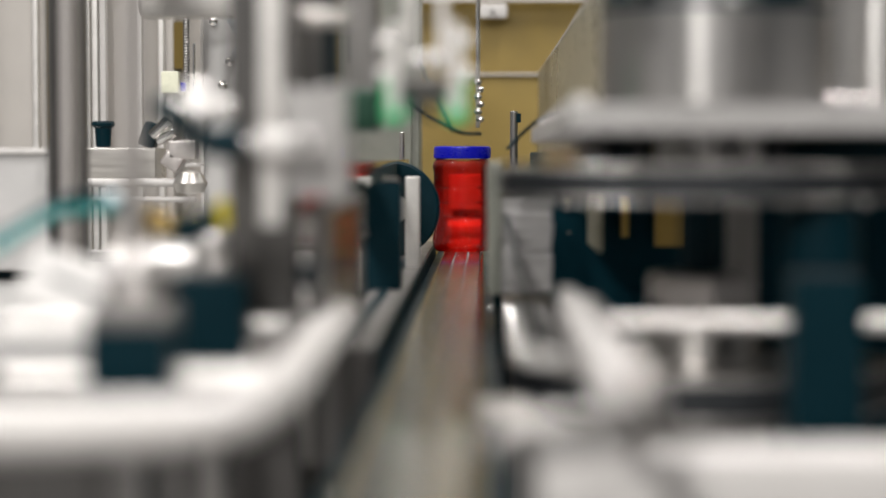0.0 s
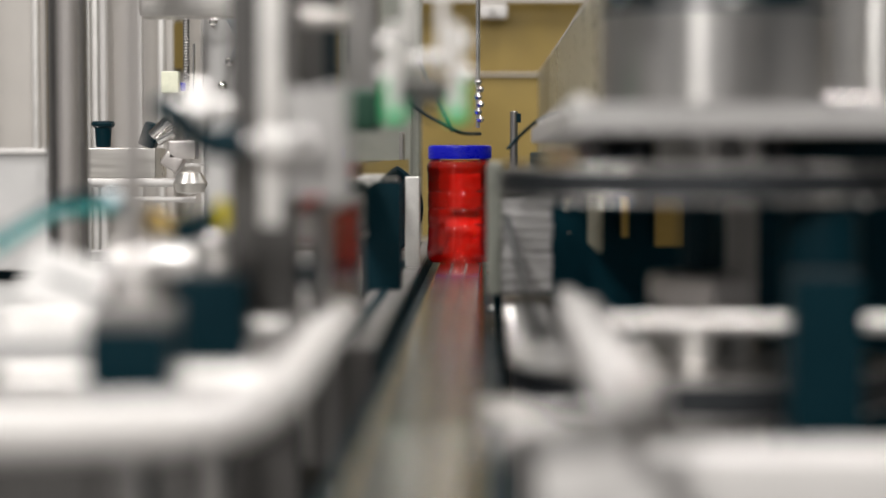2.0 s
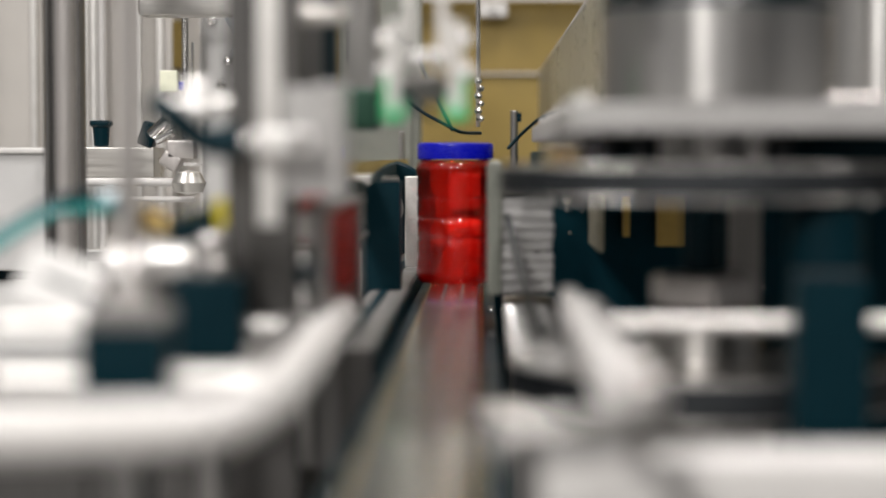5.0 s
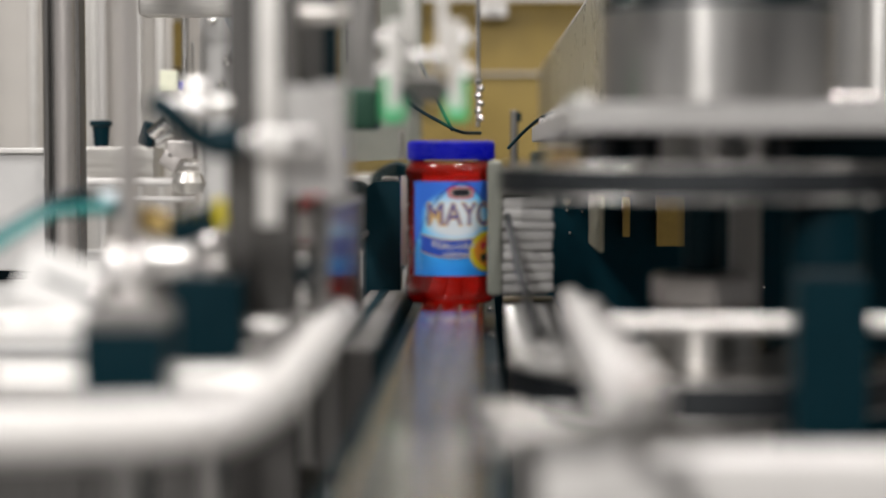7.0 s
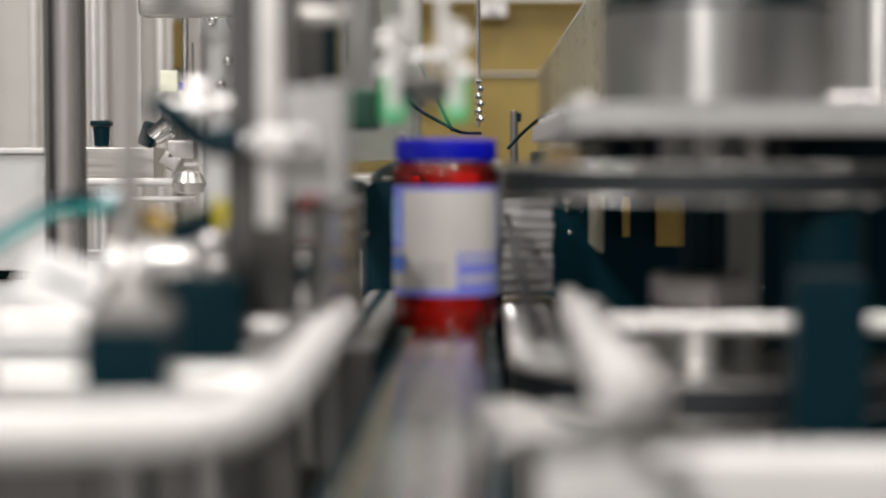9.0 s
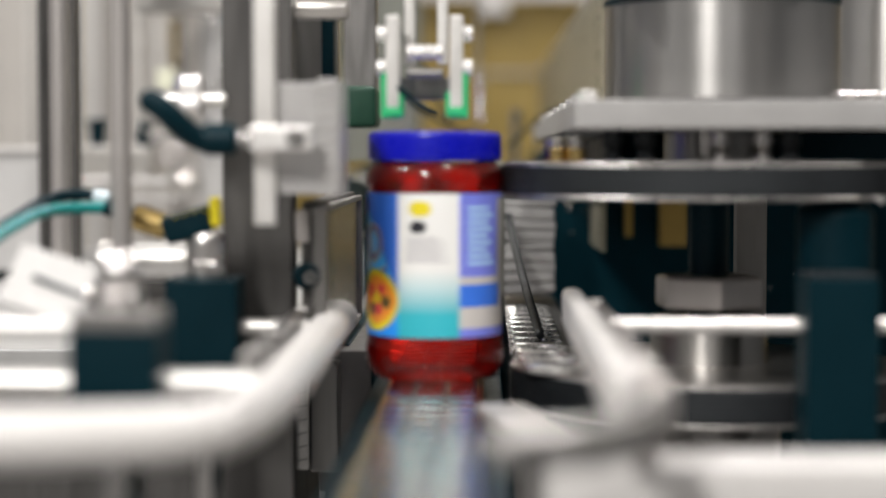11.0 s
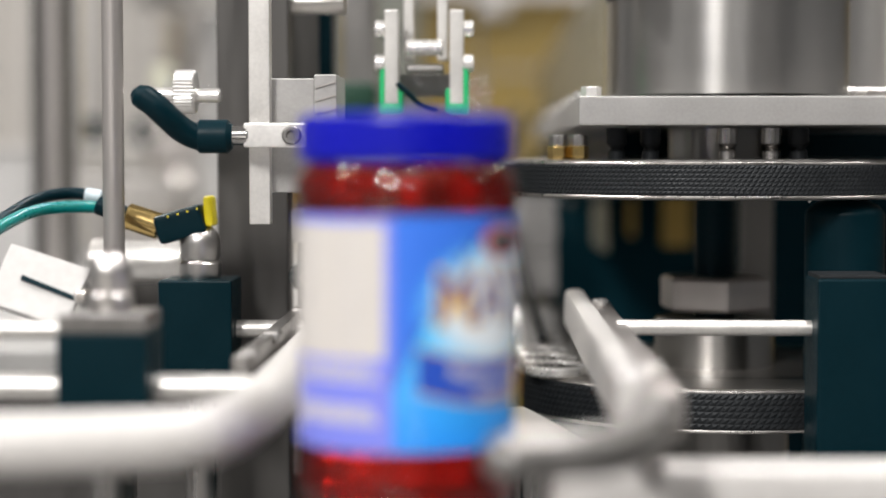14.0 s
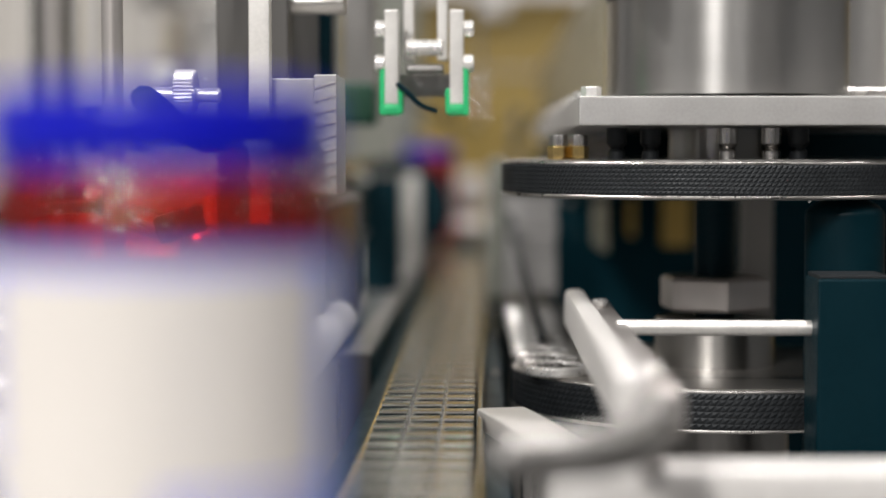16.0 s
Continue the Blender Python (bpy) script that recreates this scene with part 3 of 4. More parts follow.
part("stay", rod(B(), (-0.2895, 1.0, 0.9520), (-0.2229, 1.0, 0.9553), .004), CHROME, pl)

# ---- polished plate beside the belt ----
mp = thing("polished_plate", (-.108, 1.32, .9), "dark polished guard plate with a steel edge frame", "plate")
part("plate", box(B(), (-.109, 1.325, .9655), (.006, .34, .100), .0005), material("dark_polished_steel", (.030, .036, .040), .16, 1, .06, 20), mp)
for z in (.9155, 1.0155):
    part("frame_bar", box(B(), (-.1075, 1.325, z), (.009, .346, .004), .001), DARK_STEEL, mp, "dull steel frame bar")
for y in (1.1535, 1.4975):
    part("frame_bar", box(B(), (-.1075, y, .9655), (.009, .004, .104), .001), DARK_STEEL, mp, "dull steel frame bar")
part("housing", box(B(), (-0.1147, 1.33, .9655), (0.0110, .34, .11), .002), COLUMN, mp)
part("post", box(B(), (-.120, 1.4, .45), (.02, .03, .91), .002), STEEL, mp)
part("window", box(B(), (-0.1191, 1.158, 1.0046), (0.0093, .004, 0.0216), .001), POST, mp, "satin nameplate")
part("knob", lathe(B(), (-0.1161, 1.158, 0.9722), [(0, 0), (.009, 0), (.009, .008), (.006, .012), (0, .012)], 24, Matrix.Rotation(radians(90), 4, "X")), BLACK, mp, "black knob")
part("knob_ring", lathe(B(), (-0.1129, 1.146, 0.9715), [(.002, 0), (.0042, 0), (.0042, .002), (.002, .002), (.002, 0)], 24, Matrix.Rotation(radians(90), 4, "X")), DARK_STEEL, mp)
bx = thing("black_guard", (-0.1101, 1.9, .9), "black plastic guard box with a rounded corner", "guard box")
b = B()
box(b, (-0.1101, 1.92, 0.9606), (0.0403, .04, 0.1271))
es = [e for e in b.edges if abs(e.verts[0].co.y - e.verts[1].co.y) > .01 and e.verts[0].co.x < -0.1101 and e.verts[0].co.z > 0.9606]
bmesh.ops.bevel(b, geom=es, offset=.018, segments=6, affect="EDGES", profile=.5)
part("box", b, BLACK, bx)
part("stay", box(B(), (-0.1126, 1.92, .44), (.02, .02, .93), .001), STEEL, bx)
part("clip", box(B(), (-0.1014, 1.905, 1.0267), (0.0183, .012, 0.0049), .001), CHROME, bx, "bright clip")
gp = thing("grey_guide_plate", (-.1, 2.35, .9), "pale grey upright guide plate beside the belt", "guide plate")
part("plate", box(B(), (-0.0937, 2.32, 0.9639), (0.0192, .03, 0.1217), .002), ALU, gp)
part("stay", box(B(), (-0.0953, 2.33, .44), (.014, .02, .88), .001), STEEL, gp)

inf = thing("infeed_plate", (-.15, 3.2, 0), "steel infeed plate beside the belt", "infeed plate")
part("plate", box(B(), (-.210, 3.2, .8945), (.282, .34, .010), .001), STEEL_H, inf)
part("stay", box(B(), (-.16, 3.2, .445), (.03, .03, .889), .002), STEEL, inf)
gate = thing("infeed_gate", (-.035, 3.34, 0), "pale aluminium infeed gate block over a round roller", "gate")
part("block", box(B(), (-.034, 3.34, .984), (.064, .05, .066), .004), ALU, gate)
part("neck", box(B(), (-.034, 3.35, .944), (.05, .03, .018), .002), BLACK, gate, "black neck")
part("roller", rod(B(), (-.072, 3.33, .919), (.004, 3.33, .919), .0175, 28, .004), ALU, gate, "pale round roller")
part("arm", box(B(), (.012, 3.36, .984), (.06, .02, .02), .002), ALU, gate)
part("stand", box(B(), (.034, 3.36, .497), (.02, .02, .994), .002), STEEL, gate)
spacer = thing("spacing_wheel", (-.120, 2.57, .98), "black foam spacing wheel that swings aside", "wheel")
part("tyre", lathe(B(), (-.120, 2.555, .975), [(0, 0), (.066, 0), (.070, .004), (.070, .020), (.066, .024), (0, .024)], 56, Matrix.Rotation(radians(-90), 4, "X")), BLACK, spacer)
part("hub", lathe(B(), (-.120, 2.549, .975), [(0, 0), (.022, 0), (.024, .002), (.024, .006), (0, .006)], 32, Matrix.Rotation(radians(-90), 4, "X")), ALU, spacer, "pale hub")

# ---- clear side guard ----
sg = thing("side_guard", (-.128, 2.2, .9), "hazy grey-green acrylic side guard beside the belt", "guard")
part("sheet", box(B(), (-.128, 2.25, 1.008), (.004, 1.45, .076), .0005), material("hazy_side_acrylic", (.20, .21, .175), .06, 0, .05, 10, trans=.45, ior=1.3), sg)
part("edge", box(B(), (-.128, 2.25, .968), (.008, 1.46, .006), .001), DARK_STEEL, sg, "dark edge strip")
for y in (1.55, 2.9):
    part("stay", rod(B(), (-.134, y, 0), (-.134, y, 1.09), .004), STEEL, sg)
gm = thing("green_motor", (-0.110, 1.55, 1.1), "dark green painted motor housing", "motor")
part("body", box(B(), (-0.1104, 1.55, 1.0924), (0.0369, .07, 0.0354), .005), DARK_GREEN, gm)
part("mount", box(B(), (-0.1081, 1.57, 1.1838), (0.0276, .04, 0.148), .002), DARK_STEEL, gm, "dull steel mount")

# ---- cap gripper ----
grip = thing("cap_gripper", (-0.0379, 1.18, 1.2), "steel cap gripper with two green tipped fingers", "gripper")
for side in (-1, 1):
    mid = -0.0394
    fx = mid + side * .0203
    part("finger", box(B(), (fx + side * .0008, 1.18, 1.1131), (0.0092, .016, 0.0608), .001), ALU, grip)
    pad = part("pad", box(B(), (fx + side * .0062, 1.181, 1.0937), (0.0052, .018, 0.0369), .002), GREEN, grip, "green rubber tip")
    part("tip", box(B(), (fx + side * .0008, 1.181, 1.0798), (0.0140, .0185, 0.0089), .003), GREEN, pad, "green rubber tip")
    part("lip", box(B(), (fx - side * .0044, 1.181, 1.0846), (0.0044, .018, 0.0170), .002), GREEN, pad, "green rubber tip")
    part("arm", box(B(), (mid + side * .0112, 1.21, 1.235), (0.0072, .012, .245), .001), ALU, grip)
    for drop in (0, .0222):
        part("screw", rod(B(), (fx + side * .005, 1.176, 1.1314 - drop), (fx + side * .0118, 1.176, 1.1314 - drop), 0.0055, 16), BRIGHT, grip)
part("pin", rod(B(), (-0.0515, 1.18, 1.1194), (-0.0269, 1.18, 1.1193), 0.0052, 24), BRIGHT, grip)
part("pin", rod(B(), (-0.0516, 1.185, 1.1058), (-0.0269, 1.185, 1.1058), 0.0033, 20), DARK_STEEL, grip)
part("yoke", box(B(), (-0.0397, 1.215, 1.0963), (0.0338, .012, 0.0150), .001), DARK_STEEL, grip)
part("cable", pipe(B(), [(-0.0559, 1.1700, 1.0952), (-0.0497, 1.1700, 1.0897), (-0.0415, 1.1750, 1.0815), (-0.0324, 1.1800, 1.0787)], 0.0018, 10), BLACK, grip, "black cable")

# ---- far fittings ----
ff = thing("filler_nozzle", (-0.0084, 2.5, 1.05), "chain of small polished steel fittings", "fitting")
for k in range(6):
    part("bead", lathe(B(), (-0.0084 + .003 * (k % 2), 2.5, 1.1514 - k * .0105), [(0, 0), (.004, .001), (.0062, .005), (.004, .009), (0, .010)], 14), CHROME, ff)
part("tube", rod(B(), (-0.0084, 2.509, 1.0919), (-0.0084, 2.509, 1.35), .003), STEEL, ff)
part("arm", box(B(), (.10, 2.509, 1.357), (.25, .02, .014), .001), STEEL_H, ff)
part("stand", box(B(), (.22, 2.509, 1.205), (.02, .02, .30), .001), STEEL, ff)
fr = thing("thin_rod", (0.0483, 2.7, .9), "thin dark upright rod", "rod")
part("rod", rod(B(), (0.0458, 2.7, .60), (0.0458, 2.7, 1.1197), .006), DARK_STEEL, fr)
part("clamp", box(B(), (0.0526, 2.7, 1.1095), (.008, .01, .014), .001), BLACK, fr)
for pts in ([(-0.1170, 2.2000, 1.1469), (-0.0889, 2.2000, 1.1119), (-0.0467, 2.2000, 1.0894), (-0.0291, 2.2000, 1.0796), (-0.0047, 2.3000, 1.0808)], [(-0.1588, 2.3000, 1.2096), (-0.0980, 2.2500, 1.2062), (-0.0607, 2.2000, 1.1259), (-0.0396, 2.2000, 1.0838)], [(0.1030, 2.1000, 1.1092), (0.0712, 2.1500, 1.1002), (0.0482, 2.2000, 1.0803), (0.0307, 2.2000, 1.0613)]):
    cb = thing("cable", pts[0], "thin dark hanging cable", "cable", "cables")
    part("wire", pipe(B(), pts, .0022, 8), BLACK, cb)
mb = thing("filling_machine", (-0.1897, 3.3, 0), "grey-green painted machine body behind the gripper", "machine")
part("shell", box(B(), (-0.1918, 3.3, .75), (0.1483, .16, 1.50), .006), SAGE, mb)
part("door", box(B(), (-0.1918, 3.212, 1.15), (0.1219, .012, .55), .004), SAGE, mb)
part("dark_panel", box(B(), (-0.2233, 3.2, 1.2890), (0.0447, .014, 0.1422), .002), BLACK, mb, "black panel")
part("bolt", rod(B(), (-0.1586, 3.195, 1.2688), (-0.1586, 3.21, 1.2688), .009, 14), CHROME, mb)
# Dark sheet added so that the olive wall stays hidden below the belt.
ap = thing("filler_panel", (.07, 2.92, 0), "added dark panel that hides the wall below the belt", "panel")
part("sheet", box(B(), (.073, 2.93, .44), (.13, .012, .88), .001), DARK, ap)
guard = thing("guard_panel", (.112, 2.9, .95), "hazy acrylic guard panel with a pale edge", "guard")
part("edge", box(B(), (.118, 2.78, 1.2265), (.006, 2.04, .003), .0005), RAIL, guard, "pale edge strip")
part("sheet", box(B(), (.118, 2.78, 1.09), (.005, 2.04, .27), .001), material("hazy_acrylic", (.40, .375, .29), .30, 0, .05, 10, trans=.5, ior=1.1), guard)
bp = thing("back_panel", (.05, 4.4, 0), "olive enclosure panel with a pale latch plate", "panel")
part("lower_sheet", box(B(), (0.0176, 4.42, 1.2518 / 2), (.62, .02, 1.2518), .002), OLIVE, bp)
part("upper_sheet", box(B(), (0.0176, 4.46, 1.53), (.62, .02, .62), .002), OLIVE, bp)
part("top_rail", box(B(), (0.0173, 4.41, 1.4425), (.62, .03, .028), .002), RAIL, bp, "pale top rail")
lt = part("latch", box(B(), (0.0200, 4.39, 1.4052), (0.0720, .012, 0.0360), .006), RAIL, bp, "pale latch plate")
part("latch_pin", rod(B(), (0.0200, 4.375, 1.4024), (0.0200, 4.39, 1.4024), .006, 14), DARK_STEEL, lt)
part("seam", box(B(), (0.0591, 4.405, 1.2509), (.30, .01, .005), .001), RAIL, bp, "pale seam strip")

# ---- far left machine ----
gb = thing("grey_cabinet", (-0.5665, 2.2, 0), "light grey control cabinet with a white top edge", "cabinet")
part("body", box(B(), (-0.5802, 2.2, (0.9133 + 1.0569) / 2), (0.1209, .2, 0.1438), .004), GREY, gb)
part("top_edge", box(B(), (-0.5790, 2.195, 1.0576), (0.1236, .204, 0.0067), .002), RAIL, gb, "white top edge")
part("base", box(B(), (-0.5841, 2.21, 0.9010 / 2), (0.1156, .2, 0.9010), .004), GREY, gb)
part("plinth", box(B(), (-0.5837, 2.22, 0.9071), (0.1129, .18, 0.0134), .001), BLACK, gb)
part("lever", box(B(), (-0.5166, 2.085, 1.0488), (0.0087, .02, 0.0484), .003, Matrix.Rotation(radians(4), 4, "Y")), RAIL, gb, "white lever")
part("hinge", box(B(), (-0.5183, 2.1, 1.0184), (0.0067, .02, 0.0175), .002), BLACK, gb)
s_ = .000798
sb = thing("steel_carriage", (-0.5177, 2.5, .9), "glossy steel carriage block on two bright rods", "carriage")
part("block", box(B(), (-0.5161, 2.52, 1.0417), (0.1054, .08, 0.0431), .002), STEEL_H, sb)
kb = part("knob", lathe(B(), (-0.5417, 2.5, 1.0641), [(0, 0), (11 * s_, 0), (13 * s_, 3 * s_), (15 * s_, 34 * s_), (20 * s_, 38 * s_), (21 * s_, 42 * s_), (19 * s_, 46 * s_), (0, 47 * s_)], 28), BLACK, sb, "black flared plastic knob")
part("tip", lathe(B(), (-0.5333, 2.495, 1.0993), [(0, 0), (7 * s_, 0), (7 * s_, 3 * s_), (0, 4 * s_)], 16), CHROME, kb)
for drop in (0, .0237):
    part("rod", rod(B(), (-0.6289, 2.46, 1.0143 - drop), (-0.4030, 2.46, 1.0143 - drop), (5 if drop else 7.5) * s_, 20), RAIL, sb, "bright round rod")
part("stand", box(B(), (-0.5025, 2.54, .45), (.16, .04, .93), .003), GREY, sb)
part("dark_bracket", box(B(), (-0.4718, 2.49, 1.0814), (0.0238, .03, 0.0349), .004, Matrix.Rotation(radians(20), 4, "Y")), BLACK, sb, "black bracket")
part("air_cylinder", rod(B(), (-0.4650, 2.4600, 1.0796), (-0.4411, 2.4600, 1.1016), 10 * s_, 20), CHROME, sb, "small bright cylinder")
part("air_cylinder", rod(B(), (-0.4571, 2.4600, 1.0718), (-0.4333, 2.4600, 1.0843), 8 * s_, 20), CHROME, sb, "small bright cylinder")
part("arm", box(B(), (-0.4223, 2.47, 1.0600), (0.0391, .03, 0.0266), .003), POST, sb)
part("arm", box(B(), (-0.4366, 2.47, 1.0443), (0.0281, .03, 0.0234), .004, Matrix.Rotation(radians(30), 4, "Y")), POST, sb)
part("foot_ring", lathe(B(), (-0.4044, 2.45, 1.0372), [(0, 0), (16 * s_, 0), (16 * s_, 5 * s_), (0, 6 * s_)], 24), RAIL, sb)
part("joint", lathe(B(), (-0.4050, 2.42, 0.9983), [(0, 0), (24 * s_, 4 * s_), (30 * s_, 20 * s_), (20 * s_, 38 * s_), (0, 42 * s_)], 32), STEEL_H, sb, "grey rounded joint")
ls = thing("lead_screw", (-0.4383, 2.6, 1.0), "dark threaded lead screw with a pale sensor", "lead screw")
b = B()
prof = [(0, 0)]
for k in range(46):
    prof += [(.0042, k * .0042), (.0052, k * .0042 + .0021)]
prof += [(.0042, 46 * .0042), (0, 46 * .0042)]
part("screw", lathe(b, (-0.4387, 2.6, 1.0728), prof, 14), DARK_STEEL, ls)
part("guide_rod", rod(B(), (-0.4244, 2.58, 1.0850), (-0.4241, 2.58, 1.2164), .002), CHROME, ls)
part("sensor", box(B(), (-0.4566, 2.57, 1.1590), (0.0254, .02, 0.0311), .002), material("cream_plastic", (.74, .74, .58), .4, 0, .04, 30), ls, "cream sensor box")
part("clip", box(B(), (-0.4394, 2.575, 1.1525), (0.0074, .01, 0.0131), .001), BLUE, ls, "blue clip")
part("slot", box(B(), (-0.5890, 3.43, 1.2641), (0.0216, .008, 0.0906), .001), OLIVE, ls, "olive strip")
fp = thing("bolted_plate", (-0.4058, 2.7, 0), "pale upright plate with bright bolts", "plate")
part("plate", box(B(), (-0.4033, 2.71, .68), (0.0552, .012, 1.36), .002), GREY, fp)
part("edge", box(B(), (-0.4309, 2.70, .68), (0.0043, .012, 1.36), .001), RAIL, fp, "bright edge")
for x, z in ((-0.4139, 1.2571), (-0.3885, 1.1955), (-0.3999, 1.1595), (-0.3863, 1.1251)):
    part("bolt", lathe(B(), (x, 2.703, z), [(0, 0), (.007, 0), (.007, .004), (.004, .006), (0, .006)], 16, Matrix.Rotation(radians(90), 4, "X")), CHROME, fp)
hz = thing("hose", (-0.3859, 2.5000, 1.2787), "clear grey pneumatic hose", "hose", "hoses")
part("tube", pipe(B(), [(-0.3555, 2.3000, 1.2829), (-0.3738, 2.4200, 1.2793), (-0.3677, 2.5000, 1.2589), (-0.3519, 2.5000, 1.2351), (-0.3575, 2.6000, 1.2175), (-0.3798, 2.7000, 1.2066)], 8 * s_, 12), HOSE_GREY, hz)
top2 = thing("cross_bar", (-0.3349, 2.2, 1.2), "grey steel cross bar", "beam")
part("stand", box(B(), (-0.3067, 2.25, .63), (.02, .02, 1.27), .001), STEEL, top2)
part("bar", box(B(), (-0.3631, 2.22, 1.2397), (0.1336, .04, 0.0281), .003), STEEL_H, top2)
for x in (-.7116, -.6971, -.6311):
    rl = thing("upright_strip", (x, 3.24, 0), "narrow bright aluminium upright strip", "strip", "upright strips")
    part("strip", box(B(), (x, 3.245, 1.0), (.011, .02, 2.0), .002), RAIL if x == -.6971 else ALU, rl)

# ---- jars ----


def jar(x, y, label):
    t = thing("jar", (x, y, BELT_Z), label, "jar", "jars")
    c = (x, y, BELT_Z + .0005)
    outer = [(0, .003), (.020, .002), (.036, 0), (.041, .001), (.0452, .006), (.0470, .013), (.0468, .020), (.0457, .0265), (.0452, .030)]
    for h in (.052, .076, .100):
        outer += [(.0452, h - .0026), (.0444, h - .0014), (.0437, h), (.0444, h + .0014), (.0452, h + .0026)]
    outer += [(.0452, .1255), (.0460, .128), (.0470, .1325), (.0467, .1360), (.0460, .1388), (.0449, .1412), (.0435, .1432), (.0418, .1448), (.0418, .151)]
    part("bottle", lathe(B(), c, outer + [(.040, .1515), (0, .1515)], 72), CLEAR, t, "clear plastic jar wall")
    fill = [(0, .0040), (.020, .0032), (.0372, .0012), (.0405, .0018)] + [(r - .0007, h) for r, h in outer[4:] if h < .142] + [(.0436, .1422), (0, .1422)]
    part("filling", lathe(B(), c, fill, 72), SAUCE, t, "translucent red liquid")
    b = B()
    n = 144
    prof = [(.0422, .1465, 0), (.0440, .1465, 0), (.0450, .148, 1), (.0450, .1625, 1), (.0436, .165, 0), (.0405, .1658, 0), (.0400, .1650, 0), (.001, .1650, 0)]
    rings = []
    for r, h, g in prof:
        rings.append([b.verts.new(Vector(c) + Vector(((r - g * .00035 * (k % 2)) * math.cos(2 * math.pi * k / n), (r - g * .00035 * (k % 2)) * math.sin(2 * math.pi * k / n), h))) for k in range(n)])
    for u, v in zip(rings, rings[1:]):
        for k in range(n):
            b.faces.new((u[k], u[(k + 1) % n], v[(k + 1) % n], v[k]))
    part("cap", b, BLUE, t, "blue ribbed plastic screw cap")
    return t


main_jar = jar(0, 0, "red-filled clear plastic jar with a blue cap, moving on the belt")
next_jar = jar(-.068, 3.12, "red-filled clear plastic jar with a blue cap, waiting behind")

# ---- the wrap label, in three stiff sheets: u along the wrap in degrees from the word, v up in metres ----
LR = .0456


def on_wrap(deg, v, lift=0.0):
    a = radians(deg)
    return Vector(((LR + lift) * math.sin(a), -(LR + lift) * math.cos(a), .0305 + v))


def patch(b, d0, d1, v0, v1, lift):
    n = max(1, int(abs(d1 - d0) / 3))
    lo = [b.verts.new(on_wrap(d0 + (d1 - d0) * k / n, v0, lift)) for k in range(n + 1)]
    hi = [b.verts.new(on_wrap(d0 + (d1 - d0) * k / n, v1, lift)) for k in range(n + 1)]
    for k in range(n):
        b.faces.new((lo[k], lo[k + 1], hi[k + 1], hi[k]))
    return b


def band(b, d0, d1, low, high, lift, n=36):
    """A strip between two curves v = low(deg) and v = high(deg)."""
    lo = [b.verts.new(on_wrap(d0 + (d1 - d0) * k / n, low(d0 + (d1 - d0) * k / n), lift)) for k in range(n + 1)]
    hi = [b.verts.new(on_wrap(d0 + (d1 - d0) * k / n, high(d0 + (d1 - d0) * k / n), lift)) for k in range(n + 1)]
    for k in range(n):
        b.faces.new((lo[k], lo[k + 1], hi[k + 1], hi[k]))
    return b


def spot(b, deg, v, rd, rv, lift, power=2.0, rings=5, seg=36):
    """A rounded spot of half width rd degrees and half height rv."""
    mid = b.verts.new(on_wrap(deg, v, lift))
    last = None
    for q in range(1, rings + 1):
        ring = []
        for k in range(seg):
            a = 2 * math.pi * k / seg
            ca, sa = math.cos(a), math.sin(a)
            f = q / rings
            ring.append(b.verts.new(on_wrap(deg + rd * f * math.copysign(abs(ca) ** (2 / power), ca), v + rv * f * math.copysign(abs(sa) ** (2 / power), sa), lift)))
        for k in range(seg):
            if last is None:
                b.faces.new((mid, ring[k], ring[(k + 1) % seg]))
            else:
                b.faces.new((last[k], ring[k], ring[(k + 1) % seg], last[(k + 1) % seg]))
        last = ring
    return b


def lettering(text, deg, v, width, height, lift, bold=0.0, arc=0.0):
    cu = bpy.data.curves.new("lettering", "FONT")
    cu.body, cu.align_x, cu.offset = text, "CENTER", bold
    ob = bpy.data.objects.new("lettering", cu)
    scene.collection.objects.link(ob)
    bpy.context.view_layer.update()
    me = bpy.data.meshes.new_from_object(ob.evaluated_get(bpy.context.evaluated_depsgraph_get()))
    bpy.data.objects.remove(ob)
    b = B()
    b.from_mesh(me)
    xs, ys = [q.co.x for q in b.verts], [q.co.y for q in b.verts]
    x0, x1, y0, y1 = min(xs), max(xs), min(ys), max(ys)
    for k in range(1, 24):
        bmesh.ops.bisect_plane(b, geom=b.verts[:] + b.edges[:] + b.faces[:], plane_co=(x0 + (x1 - x0) * k / 24, 0, 0), plane_no=(1, 0, 0))
    for q in b.verts:
        s = ((q.co.x - x0) / (x1 - x0) - .5) * width
        d = math.degrees(s / LR)
        q.co = on_wrap(deg + d, v + ((q.co.y - y0) / (y1 - y0) - .5) * height + arc * (s / width) ** 2 * 4, lift)
    return b


def gradient(name, low, high, v0, v1):
    """Printed blend between two inks over a height."""
    m = material(name, low, .40, 0, .02, 30)
    n, l = m.node_tree.nodes, m.node_tree.links
    tc, sep, mr, mx = n.new("ShaderNodeTexCoord"), n.new("ShaderNodeSeparateXYZ"), n.new("ShaderNodeMapRange"), n.new("ShaderNodeMix")
    mx.data_type = "RGBA"
    l.new(tc.outputs["Object"], sep.inputs[0])
    l.new(sep.outputs[2], mr.inputs[0])
    mr.inputs[1].default_value, mr.inputs[2].default_value = .0305 + v0, .0305 + v1
    l.new(mr.outputs[0], mx.inputs[0])
    mx.inputs[6].default_value, mx.inputs[7].default_value = (*low, 1), (*high, 1)
    l.new(mx.outputs[2], n["Principled BSDF"].inputs["Base Color"])
    return m


SKY = gradient("label_sky_blend", (.015, .25, .80), (.07, .52, .95), .0, .065)
